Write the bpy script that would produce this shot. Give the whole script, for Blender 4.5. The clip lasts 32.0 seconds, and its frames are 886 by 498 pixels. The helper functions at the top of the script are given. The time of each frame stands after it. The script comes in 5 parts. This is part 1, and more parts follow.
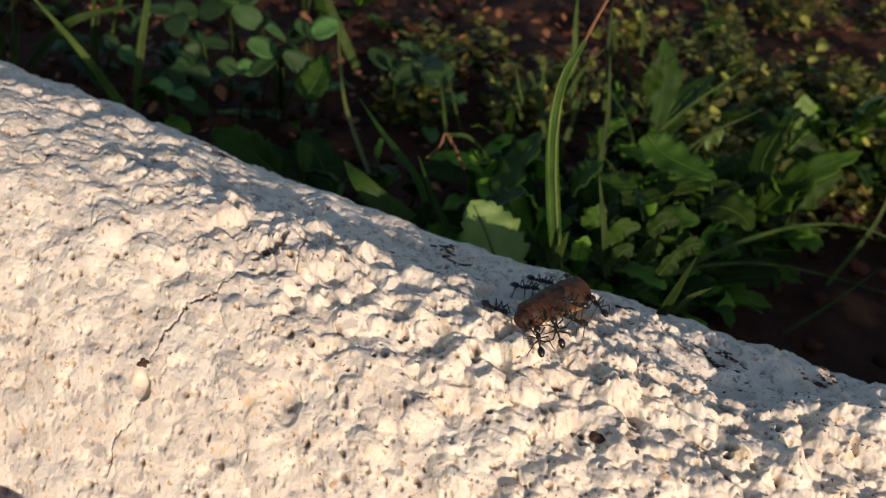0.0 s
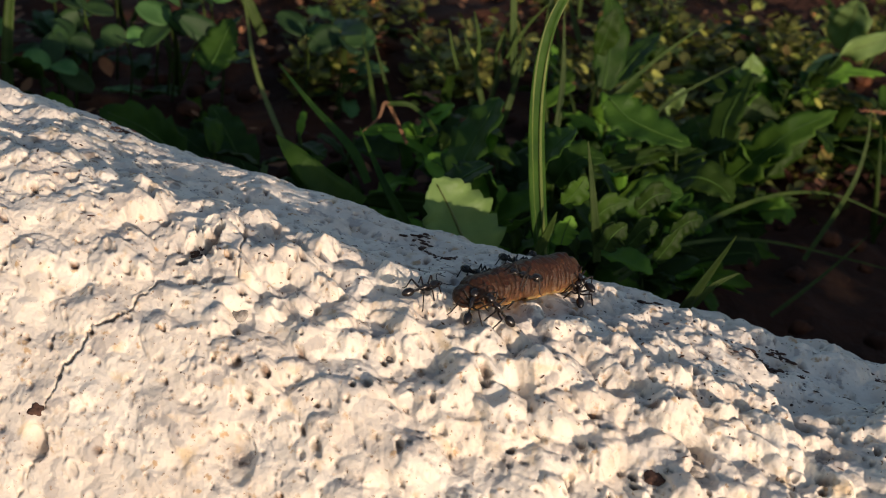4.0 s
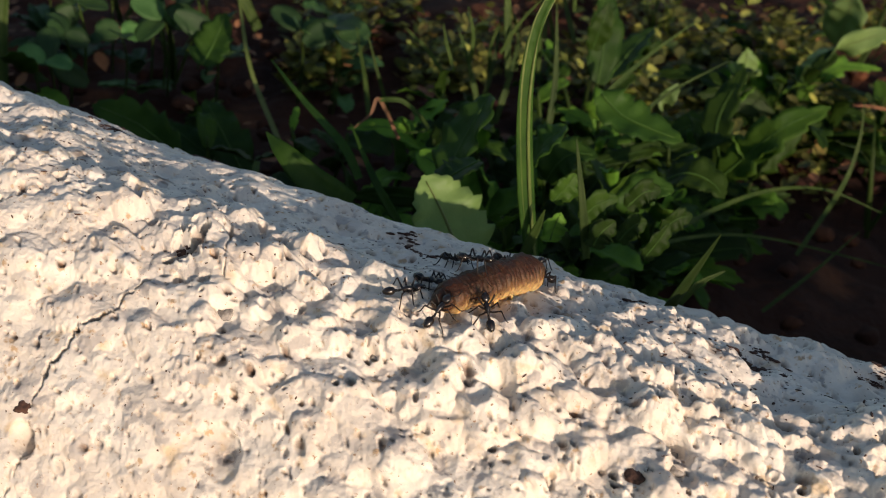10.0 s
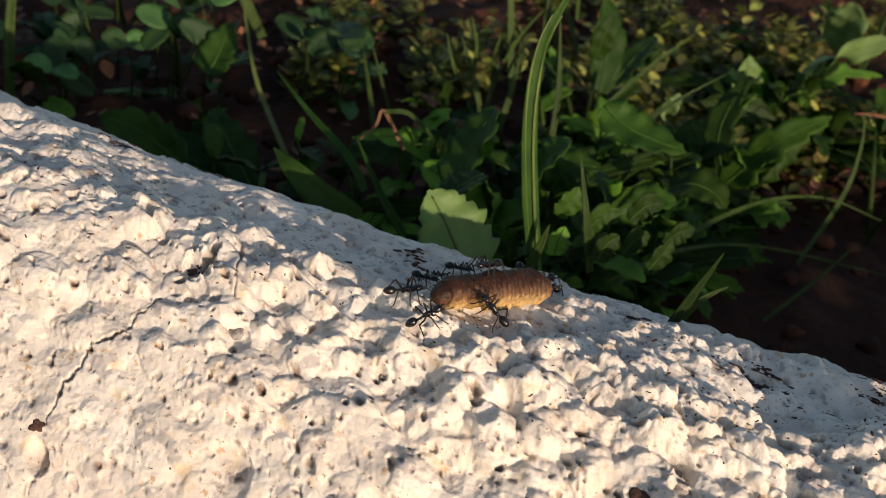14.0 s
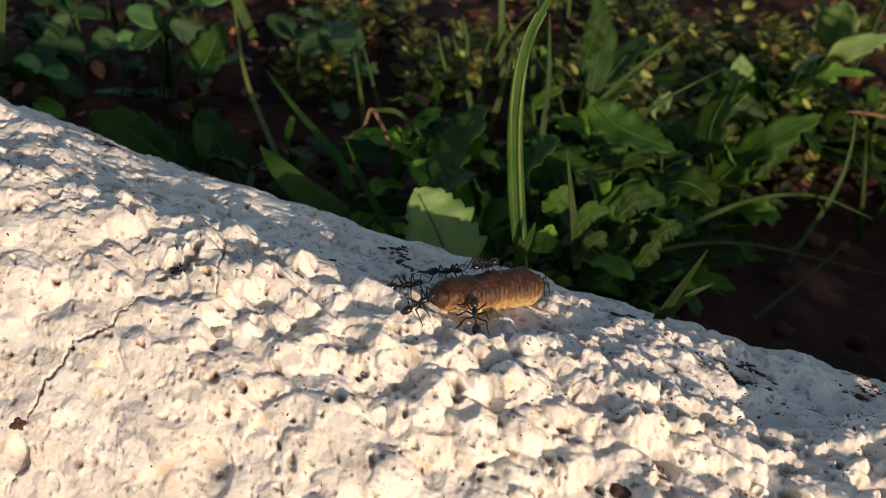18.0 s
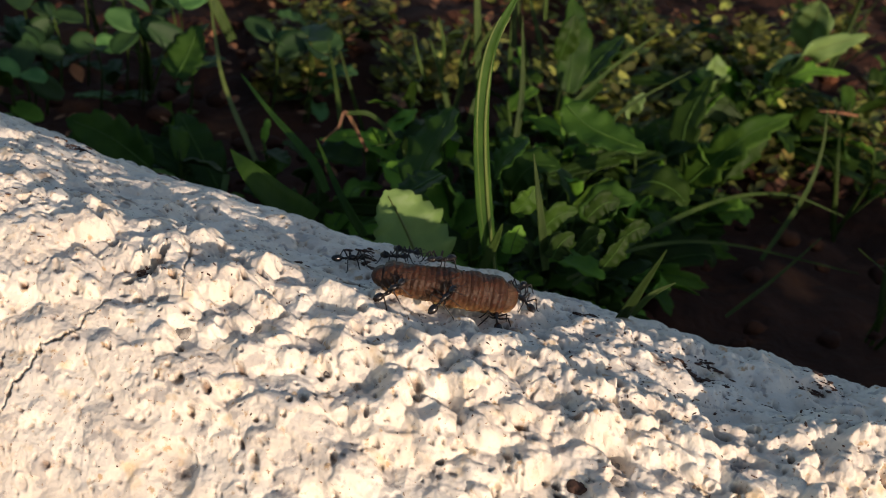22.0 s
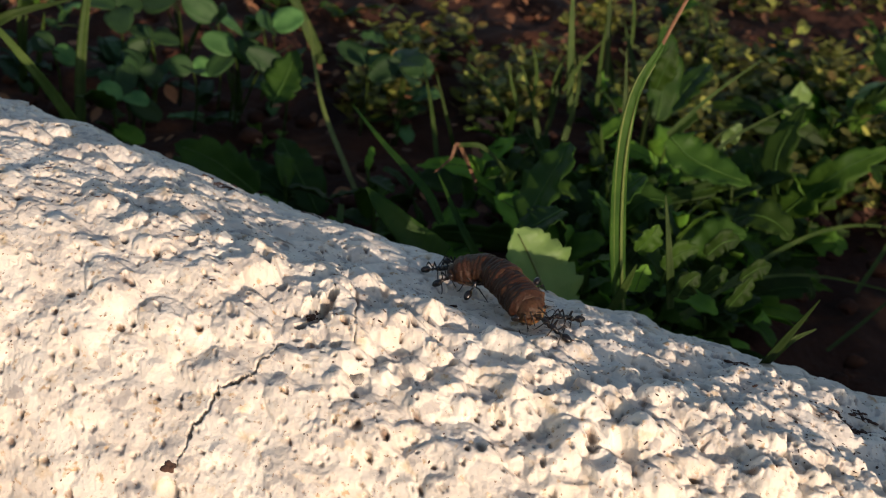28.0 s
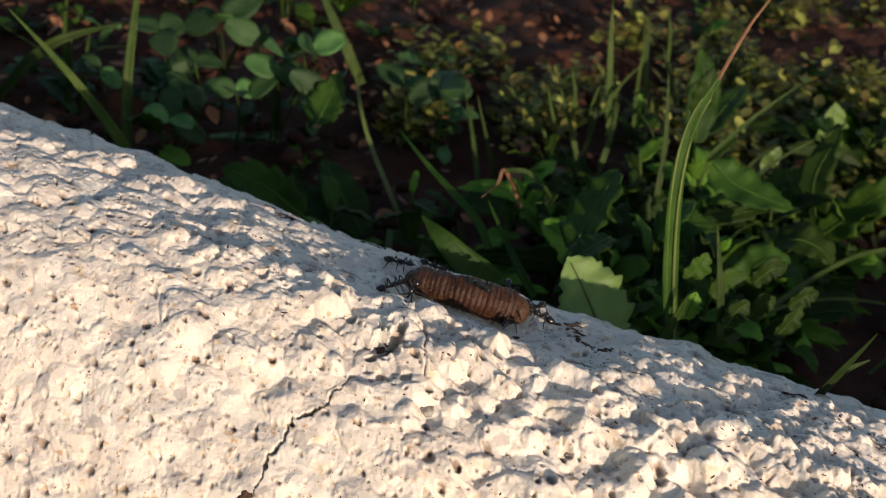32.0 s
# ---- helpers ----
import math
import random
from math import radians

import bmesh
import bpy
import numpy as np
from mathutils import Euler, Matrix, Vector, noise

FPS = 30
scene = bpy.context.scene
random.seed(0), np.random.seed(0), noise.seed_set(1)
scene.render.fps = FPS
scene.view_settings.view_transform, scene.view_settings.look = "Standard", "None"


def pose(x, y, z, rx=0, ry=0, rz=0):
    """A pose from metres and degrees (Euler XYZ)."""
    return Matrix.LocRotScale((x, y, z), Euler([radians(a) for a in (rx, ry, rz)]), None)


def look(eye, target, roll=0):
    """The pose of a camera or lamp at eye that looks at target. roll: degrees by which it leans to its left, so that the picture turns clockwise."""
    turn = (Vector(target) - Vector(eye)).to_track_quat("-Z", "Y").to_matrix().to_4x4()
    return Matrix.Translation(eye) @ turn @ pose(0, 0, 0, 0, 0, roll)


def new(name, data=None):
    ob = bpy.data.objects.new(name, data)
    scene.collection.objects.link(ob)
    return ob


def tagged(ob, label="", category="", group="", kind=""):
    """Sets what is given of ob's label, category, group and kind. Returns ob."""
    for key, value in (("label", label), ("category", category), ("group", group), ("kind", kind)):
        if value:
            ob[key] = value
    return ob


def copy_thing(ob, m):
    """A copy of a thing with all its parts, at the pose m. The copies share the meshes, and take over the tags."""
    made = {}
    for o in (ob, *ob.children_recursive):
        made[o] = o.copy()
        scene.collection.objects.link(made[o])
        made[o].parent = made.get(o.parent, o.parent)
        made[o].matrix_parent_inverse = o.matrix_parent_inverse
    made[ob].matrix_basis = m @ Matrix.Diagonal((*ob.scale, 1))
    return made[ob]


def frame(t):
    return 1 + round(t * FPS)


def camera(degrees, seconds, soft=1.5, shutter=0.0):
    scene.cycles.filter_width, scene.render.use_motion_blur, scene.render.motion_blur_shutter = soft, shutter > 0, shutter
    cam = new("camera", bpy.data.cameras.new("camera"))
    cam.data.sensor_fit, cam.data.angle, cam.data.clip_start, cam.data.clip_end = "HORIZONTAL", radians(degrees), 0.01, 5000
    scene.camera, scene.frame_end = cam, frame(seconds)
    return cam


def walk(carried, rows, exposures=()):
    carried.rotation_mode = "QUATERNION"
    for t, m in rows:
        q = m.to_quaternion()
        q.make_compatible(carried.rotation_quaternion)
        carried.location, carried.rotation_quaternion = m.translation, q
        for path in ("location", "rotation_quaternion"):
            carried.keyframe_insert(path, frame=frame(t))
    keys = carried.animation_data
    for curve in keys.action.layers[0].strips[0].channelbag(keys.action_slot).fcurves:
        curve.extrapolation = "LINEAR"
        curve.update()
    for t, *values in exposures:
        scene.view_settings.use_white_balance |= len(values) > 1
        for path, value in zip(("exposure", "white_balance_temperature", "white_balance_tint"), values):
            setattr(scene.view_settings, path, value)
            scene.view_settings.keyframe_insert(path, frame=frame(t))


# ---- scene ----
cam = camera(45.4, 32.0, soft=1.0)
cam.data.dof.use_dof, cam.data.dof.focus_distance, cam.data.dof.aperture_fstop = True, 0.145, 50.0
METRES, EYE, TILT, LEAN, TURN = 0.16, 0.16, -30.0, -6.0, 0.0
ROWS = [
    (0.0, 0.0, 0.0, 0.0, 0.0, 0.0, -0.0),
    (0.5, -0.0505, -0.0228, 0.0184, 0.38, 0.31, -0.31),
    (1.0, -0.0774, 0.0087, 0.0073, -0.2, 0.7, -0.77),
    (1.5, -0.1241, 0.1278, 0.0032, -1.86, 0.67, -0.25),
    (2.0, -0.0693, 0.2448, -0.012, -3.66, -0.11, 0.85),
    (2.5, -0.0698, 0.2366, -0.0155, -5.11, -0.58, 1.45),
    (3.0, -0.0751, 0.2447, 0.0013, -6.08, -0.94, 1.77),
    (3.5, -0.0822, 0.2563, 0.0064, -5.99, -1.03, 2.22),
    (5.5, -0.0579, 0.2478, 0.0114, -6.22, -0.97, 2.38),
    (6.0, -0.0543, 0.2445, 0.0111, -6.54, -1.09, 2.36),
    (6.5, -0.0604, 0.2406, 0.0242, -6.76, -1.21, 2.23),
    (7.0, -0.0648, 0.247, 0.0227, -6.82, -1.16, 2.24),
    (7.5, -0.0718, 0.2482, 0.0281, -6.73, -1.16, 2.12),
    (8.0, -0.0625, 0.2482, 0.0212, -6.58, -1.22, 2.33),
    (8.5, -0.0538, 0.2421, 0.0183, -6.46, -1.28, 2.65),
    (9.0, -0.0626, 0.2408, 0.019, -6.3, -1.36, 2.45),
    (9.5, -0.0701, 0.2465, 0.0137, -6.11, -1.42, 2.29),
    (10.0, -0.0659, 0.2492, 0.0135, -5.97, -1.5, 2.26),
    (10.5, -0.0631, 0.2456, 0.0161, -5.9, -1.6, 2.3),
    (11.0, -0.0597, 0.2398, 0.0148, -5.95, -1.66, 2.32),
    (11.5, -0.0646, 0.2484, 0.0156, -6.0, -1.71, 2.45),
    (12.0, -0.0664, 0.2433, 0.013, -5.97, -1.72, 2.55),
    (12.5, -0.0748, 0.2548, 0.0135, -5.94, -1.75, 2.49),
    (13.0, -0.0703, 0.2534, 0.0256, -5.87, -1.82, 2.34),
    (13.5, -0.0759, 0.2496, 0.0314, -5.83, -1.75, 2.07),
    (14.0, -0.0721, 0.2369, 0.0325, -5.94, -1.62, 2.22),
    (14.5, -0.0629, 0.2428, 0.0309, -5.96, -1.5, 2.28),
    (16.5, -0.0729, 0.242, 0.0342, -6.07, -1.6, 2.04),
    (17.0, -0.0635, 0.2356, 0.0318, -6.04, -1.61, 2.24),
    (17.5, -0.0646, 0.2349, 0.0267, -5.99, -1.54, 2.34),
    (18.0, -0.0587, 0.2365, 0.0284, -6.02, -1.56, 2.41),
    (18.5, -0.0593, 0.2428, 0.024, -6.06, -1.58, 2.71),
    (19.0, -0.0507, 0.2355, 0.0292, -6.11, -1.6, 2.75),
    (19.5, -0.0452, 0.2175, 0.0353, -6.2, -1.6, 2.76),
    (20.0, -0.0442, 0.2151, 0.0338, -6.32, -1.53, 2.68),
    (20.5, -0.0453, 0.214, 0.0348, -6.4, -1.51, 2.79),
    (21.0, -0.0445, 0.2236, 0.0337, -6.5, -1.47, 2.95),
    (21.5, -0.0343, 0.2231, 0.026, -6.48, -1.52, 2.94),
    (22.0, -0.0358, 0.2172, 0.0298, -6.52, -1.62, 2.74),
    (22.5, -0.0403, 0.2047, 0.0311, -6.56, -1.67, 2.69),
    (23.0, -0.0441, 0.2073, 0.0236, -6.59, -1.62, 2.83),
    (23.5, -0.051, 0.2122, 0.0275, -6.57, -1.55, 2.74),
    (24.0, -0.059, 0.2112, 0.0326, -6.49, -1.54, 2.71),
    (24.5, -0.0682, 0.2138, 0.0339, -6.39, -1.51, 2.67),
    (26.5, -0.0996, 0.2136, 0.0499, -5.98, -1.5, 2.52),
    (27.0, -0.1204, 0.2046, 0.0532, -5.79, -1.51, 2.42),
    (27.5, -0.1497, 0.2119, 0.057, -5.48, -1.4, 2.1),
    (28.0, -0.156, 0.2134, 0.0742, -5.07, -1.34, 1.9),
    (28.5, -0.1523, 0.2042, 0.0765, -4.76, -1.21, 1.91),
    (29.0, -0.1432, 0.1957, 0.0743, -4.64, -1.15, 2.06),
    (29.5, -0.1513, 0.194, 0.0717, -4.69, -1.1, 2.05),
    (30.0, -0.1794, 0.2039, 0.0813, -4.71, -1.1, 1.8),
    (30.5, -0.1886, 0.2082, 0.088, -4.63, -1.06, 1.98),
    (31.0, -0.1959, 0.204, 0.1013, -4.4, -1.02, 1.71),
    (31.5, -0.1942, 0.1926, 0.1025, -4.3, -0.97, 1.7),
    (32.0, -0.2036, 0.195, 0.1002, -4.26, -0.89, 1.73),
]
EXPOSURES = [(0.0, -0.2, 6500, 11.5), (1.0, -0.2, 6500, 11.5), (2.0, -0.26, 6500, 11.5), (3.5, -0.16, 6500, 11.5), (6.0, -0.05, 6500, 11.5), (9.0, -0.04, 6500, 11.5), (12.0, -0.14, 6500, 11.5), (14.0, -0.1, 6500, 11.5), (17.0, -0.04, 6500, 11.5), (20.0, -0.04, 6500, 11.5), (23.0, 0.0, 6500, 11.5), (32.0, 0.0, 6500, 11.5)]
walk(cam, [(t, pose(0, 0, EYE, TILT, LEAN, TURN) @ pose(METRES * x, METRES * y, METRES * z, 90 + pitch, roll, yaw)) for t, x, y, z, yaw, pitch, roll in ROWS], EXPOSURES)

# ---- world, sun, exposure ----
SUN_TURN, SUN_HEIGHT = 158.0, 12.6        # degrees: way to the sun clockwise from +y, and its height
world = bpy.data.worlds.new("sky")
scene.world = world
world.use_nodes = True
sky = world.node_tree.nodes.new("ShaderNodeTexSky")
sky.sky_type, sky.sun_disc = "NISHITA", False
sky.sun_elevation, sky.sun_rotation = radians(SUN_HEIGHT), radians(SUN_TURN)
world.node_tree.links.new(sky.outputs[0], world.node_tree.nodes["Background"].inputs[0])
world.node_tree.nodes["Background"].inputs[1].default_value = 0.145
sun = new("sun", bpy.data.lights.new("sun", "SUN"))
sun.data.energy, sun.data.angle, sun.data.color = 4.75, radians(0.55), (1.0, 0.80, 0.63)
_way = Vector((math.sin(radians(SUN_TURN)) * math.cos(radians(SUN_HEIGHT)),
               math.cos(radians(SUN_TURN)) * math.cos(radians(SUN_HEIGHT)), math.sin(radians(SUN_HEIGHT))))
sun.matrix_world = look(_way * 3, (0, 0, 0))


# ---- materials ----
def mat(name, colors, rough=0.7, scale=300.0, detail=6.0, bump=0.0, bump_scale=900.0, metal=0.0, spec=0.5,
        sub=0.0, sub_radius=(0.001, 0.0004, 0.0002), leafy=0.0, coat=0.0, ramp=(0.35, 0.65), vary=0.0, second=None, few_sunlit=False, island=False):
    """A surface of two colours mixed by noise, with a finer second noise, relief, and a shift from piece to piece."""
    m = bpy.data.materials.new(name)
    m.use_nodes = True
    nt = m.node_tree
    n, link = nt.nodes, nt.links.new
    bsdf, out = n["Principled BSDF"], n["Material Output"]
    co = n.new("ShaderNodeTexCoord")
    tex = n.new("ShaderNodeTexNoise")
    tex.inputs["Scale"].default_value, tex.inputs["Detail"].default_value = scale, detail
    link(co.outputs["Object"], tex.inputs["Vector"])
    rampn = n.new("ShaderNodeValToRGB")
    e = rampn.color_ramp.elements
    e[0].position, e[1].position = ramp
    e[0].color, e[1].color = (*colors[0], 1), (*colors[1], 1)
    link(tex.outputs["Fac"], rampn.inputs["Fac"])
    col = rampn.outputs["Color"]
    if second:                       # second = (colour, scale, low, high)
        t2 = n.new("ShaderNodeTexNoise")
        t2.inputs["Scale"].default_value, t2.inputs["Detail"].default_value = second[1], 5.0
        link(co.outputs["Object"], t2.inputs["Vector"])
        mr = n.new("ShaderNodeMapRange")
        mr.inputs["From Min"].default_value, mr.inputs["From Max"].default_value = second[2], second[3]
        link(t2.outputs["Fac"], mr.inputs["Value"])
        mx = n.new("ShaderNodeMix")
        mx.data_type = "RGBA"
        link(mr.outputs["Result"], mx.inputs["Factor"])
        link(col, mx.inputs["A"])
        mx.inputs["B"].default_value = (*second[0], 1)
        col = mx.outputs["Result"]
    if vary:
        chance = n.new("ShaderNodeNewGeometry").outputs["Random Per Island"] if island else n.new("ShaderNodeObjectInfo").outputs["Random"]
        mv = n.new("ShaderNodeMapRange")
        # optionally a few pieces turn far lighter: sun flecks painted into the colour
        mv.inputs["To Min"].default_value, mv.inputs["To Max"].default_value = 1 - vary, 1 + vary * (4 if few_sunlit else 1)
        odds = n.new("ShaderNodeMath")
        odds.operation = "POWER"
        odds.inputs[1].default_value = 4.0 if few_sunlit else 1.0
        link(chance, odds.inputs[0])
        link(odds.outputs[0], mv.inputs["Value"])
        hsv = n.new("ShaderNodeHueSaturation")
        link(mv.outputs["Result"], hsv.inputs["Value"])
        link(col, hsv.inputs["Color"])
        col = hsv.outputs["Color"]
    link(col, bsdf.inputs["Base Color"])
    bsdf.inputs["Roughness"].default_value, bsdf.inputs["Metallic"].default_value = rough, metal
    bsdf.inputs["Specular IOR Level"].default_value = spec
    bsdf.inputs["Coat Weight"].default_value = coat
    if sub:
        bsdf.inputs["Subsurface Weight"].default_value = sub
        bsdf.inputs["Subsurface Radius"].default_value = (1, 0.4, 0.2)
        bsdf.inputs["Subsurface Scale"].default_value = sub_radius[0]
    if bump:
        t3 = n.new("ShaderNodeTexNoise")
        t3.inputs["Scale"].default_value, t3.inputs["Detail"].default_value = bump_scale, 8.0
        link(co.outputs["Object"], t3.inputs["Vector"])
        b = n.new("ShaderNodeBump")
        b.inputs["Strength"].default_value, b.inputs["Distance"].default_value = 1.0, bump
        link(t3.outputs["Fac"], b.inputs["Height"])
        link(b.outputs["Normal"], bsdf.inputs["Normal"])
    if leafy:
        tr = n.new("ShaderNodeBsdfTranslucent")
        g = n.new("ShaderNodeMix")
        g.data_type, g.blend_type = "RGBA", "MULTIPLY"
        g.inputs["Factor"].default_value = 1.0
        link(col, g.inputs["A"])
        g.inputs["B"].default_value = (1.1, 1.2, 0.4, 1)
        link(g.outputs["Result"], tr.inputs["Color"])
        ms = n.new("ShaderNodeMixShader")
        ms.inputs[0].default_value = leafy
        link(bsdf.outputs[0], ms.inputs[1])
        link(tr.outputs[0], ms.inputs[2])
        link(ms.outputs[0], out.inputs["Surface"])
    return m


M_WALL = mat("whitewashed_render", ((0.66, 0.585, 0.50), (0.80, 0.735, 0.64)), 0.8, 140, 8, 0.00024, 1500, spec=0.25,
             second=((0.50, 0.36, 0.24), 420, 0.66, 0.8))
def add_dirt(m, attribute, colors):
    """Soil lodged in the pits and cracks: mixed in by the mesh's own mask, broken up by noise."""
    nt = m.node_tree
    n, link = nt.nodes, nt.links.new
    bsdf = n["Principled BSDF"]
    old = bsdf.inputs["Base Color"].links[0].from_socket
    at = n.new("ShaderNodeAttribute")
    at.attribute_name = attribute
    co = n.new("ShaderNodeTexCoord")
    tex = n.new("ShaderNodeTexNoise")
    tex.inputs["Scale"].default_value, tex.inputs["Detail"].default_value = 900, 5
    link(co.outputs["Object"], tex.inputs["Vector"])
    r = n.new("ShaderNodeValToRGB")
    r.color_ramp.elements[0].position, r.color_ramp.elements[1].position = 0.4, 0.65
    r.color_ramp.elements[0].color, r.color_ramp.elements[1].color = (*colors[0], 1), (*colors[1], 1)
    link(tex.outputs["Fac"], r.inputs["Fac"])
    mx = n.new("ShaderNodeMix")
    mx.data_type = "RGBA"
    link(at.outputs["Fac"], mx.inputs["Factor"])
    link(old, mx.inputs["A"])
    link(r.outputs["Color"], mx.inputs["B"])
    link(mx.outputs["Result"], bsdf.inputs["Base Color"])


def add_patches(m, color, scale, low, high):
    """Greyer, thinner patches in a coat of paint."""
    nt = m.node_tree
    n, link = nt.nodes, nt.links.new
    bsdf = n["Principled BSDF"]
    old = bsdf.inputs["Base Color"].links[0].from_socket
    co = n.new("ShaderNodeTexCoord")
    tex = n.new("ShaderNodeTexNoise")
    tex.inputs["Scale"].default_value, tex.inputs["Detail"].default_value = scale, 7
    link(co.outputs["Object"], tex.inputs["Vector"])
    mr = n.new("ShaderNodeMapRange")
    mr.inputs["From Min"].default_value, mr.inputs["From Max"].default_value = low, high
    link(tex.outputs["Fac"], mr.inputs["Value"])
    mx = n.new("ShaderNodeMix")
    mx.data_type = "RGBA"
    link(mr.outputs["Result"], mx.inputs["Factor"])
    link(old, mx.inputs["A"])
    mx.inputs["B"].default_value = (*color, 1)
    link(mx.outputs["Result"], bsdf.inputs["Base Color"])


add_patches(M_WALL, (0.60, 0.555, 0.50), 210, 0.54, 0.68)
add_patches(M_WALL, (0.62, 0.49, 0.33), 330, 0.60, 0.74)
add_patches(M_WALL, (0.52, 0.37, 0.23), 620, 0.62, 0.70)
add_patches(M_WALL, (0.46, 0.42, 0.385), 300, 0.59, 0.64)
add_patches(M_WALL, (0.33, 0.22, 0.14), 1500, 0.655, 0.70)
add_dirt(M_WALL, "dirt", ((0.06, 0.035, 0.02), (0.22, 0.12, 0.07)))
M_SOIL = mat("dark_red_soil", ((0.030, 0.014, 0.010), (0.062, 0.026, 0.016)), 0.95, 60, 10, 0.002, 260,
             second=((0.13, 0.05, 0.023), 45, 0.55, 0.72), spec=0.15)
M_TILE = mat("terracotta", ((0.30, 0.085, 0.04), (0.40, 0.14, 0.07)), 0.75, 90, 8, 0.0003, 1500)
M_GRIT = mat("dark_dirt", ((0.03, 0.02, 0.013), (0.11, 0.05, 0.03)), 0.95, 900, 6, 0.0002, 3000)
M_CLOD = mat("brown_soil", ((0.035, 0.017, 0.012), (0.10, 0.05, 0.035)), 0.95, 900, 6, 0.0002, 3000)
M_PEBBLE = mat("grey_pebble", ((0.13, 0.115, 0.10), (0.34, 0.31, 0.28)), 0.8, 1500, 6, 0.0001, 3000, spec=0.3)
M_LITTER = mat("dry_litter", ((0.11, 0.045, 0.020), (0.25, 0.11, 0.045)), 0.85, 120, 6, 0.0003, 1500, vary=0.4, island=True)
# a few leaves come out much lighter, standing in for flecks of sun
M_LEAF = mat("sow_thistle_leaf", ((0.034, 0.082, 0.009), (0.070, 0.140, 0.016)), 0.55, 120, 6, 0.00025, 700, spec=0.18, leafy=0.38, vary=0.58, few_sunlit=True)
# darker leaf green: a dark weed's tone, with shade painted in for shaded leaves
M_DARK_SHADED = mat("dark_shaded_leaf", ((0.021, 0.058, 0.008), (0.044, 0.098, 0.013)), 0.55, 120, 6, 0.00025, 700, spec=0.18, leafy=0.35, vary=0.3)
M_GRASS = mat("grass_green", ((0.030, 0.060, 0.009), (0.058, 0.092, 0.018)), 0.58, 160, 6, 0.0002, 900, spec=0.22, leafy=0.35, vary=0.4)
M_STRIPE = mat("blade_stripe", ((0.10, 0.14, 0.03), (0.15, 0.19, 0.05)), 0.4, 200, 4, 0.0001, 900, leafy=0.3)
M_RIB = mat("leaf_midrib", ((0.036, 0.085, 0.014), (0.058, 0.115, 0.02)), 0.6, 200, 4, spec=0.2)
M_DRYTIP = mat("dry_blade_tip", ((0.12, 0.052, 0.024), (0.20, 0.10, 0.045)), 0.7, 200, 4, leafy=0.2)
M_CLOVER = mat("clover_leaf", ((0.028, 0.074, 0.020), (0.052, 0.115, 0.034)), 0.6, 200, 6, 0.0001, 900, spec=0.3, leafy=0.3, vary=0.42, few_sunlit=True)
# lighter leaf green: a pale leaf's tone with sunlight painted into it
M_PALE_LIT = mat("pale_sunlit_leaf", ((0.13, 0.215, 0.06), (0.20, 0.295, 0.09)), 0.5, 120, 6, 0.0002, 700, spec=0.3, leafy=0.35, vary=0.15)
M_MOSS = mat("small_herb_leaf", ((0.10, 0.125, 0.022), (0.22, 0.21, 0.045)), 0.6, 90, 6, leafy=0.3, vary=0.5, second=((0.27, 0.115, 0.035), 60, 0.57, 0.68), few_sunlit=True, island=True)
M_ANT = mat("black_chitin", ((0.006, 0.0045, 0.004), (0.014, 0.009, 0.007)), 0.26, 2500, 4, 0.00002, 6000, spec=0.6)
M_ANTLEG = mat("dark_brown_chitin", ((0.005, 0.003, 0.003), (0.014, 0.008, 0.006)), 0.45, 2500, 4, spec=0.3)
M_SPOT = mat("dark_spiracle", ((0.03, 0.014, 0.008), (0.06, 0.03, 0.015)), 0.85, 2000, 3, spec=0.1)


# ---- mesh tools ----
def mesh_from(name, verts, faces, material, smooth=True):
    me = bpy.data.meshes.new(name)
    me.from_pydata([tuple(v) for v in verts], [], faces)
    for mm in (material if isinstance(material, (list, tuple)) else [material]):
        me.materials.append(mm)
    if smooth:
        me.polygons.foreach_set("use_smooth", [True] * len(me.polygons))
    me.update()
    return me


def part(name, me, parent, label=""):
    ob = new(name, me)
    ob.parent = parent
    return tagged(ob, label) if label else ob


def spline(pts, n):
    """n points along a smooth line through pts."""
    p = np.array(pts, float)
    if len(p) == 2:
        return p[0] + (p[1] - p[0]) * np.linspace(0, 1, n)[:, None]
    q = np.vstack([2 * p[0] - p[1], p, 2 * p[-1] - p[-2]])
    out = []
    for s in np.linspace(0, len(p) - 1 - 1e-9, n):
        i, t = int(s), s - int(s)
        a, b, c, d = q[i:i + 4]
        out.append(0.5 * (2 * b + (c - a) * t + (2 * a - 5 * b + 4 * c - d) * t * t + (3 * b - a - 3 * c + d) * t ** 3))
    return np.array(out)


def tube_data(pts, r0, r1, n=8, sides=6, bumps=0.0):
    """Verts and faces of a tapered tube."""
    c = spline(pts, n)
    tan = np.gradient(c, axis=0)
    tan /= np.linalg.norm(tan, axis=1)[:, None] + 1e-12
    ref = np.array([0.13, 0.31, 0.94])
    v, f = [], []
    for i in range(n):
        a = np.cross(tan[i], ref)
        a /= np.linalg.norm(a) + 1e-12
        b = np.cross(tan[i], a)
        s = i / (n - 1)
        r = (r0 + (r1 - r0) * s) * (1 + bumps * math.sin(s * 40))
        for k in range(sides):
            g = 2 * math.pi * k / sides
            v.append(c[i] + r * (math.cos(g) * a + math.sin(g) * b))
    for i in range(n - 1):
        for k in range(sides):
            k2 = (k + 1) % sides
            f.append((i * sides + k, i * sides + k2, (i + 1) * sides + k2, (i + 1) * sides + k))
    f.append(tuple(range(sides))[::-1])
    f.append(tuple((n - 1) * sides + k for k in range(sides)))
    return v, f


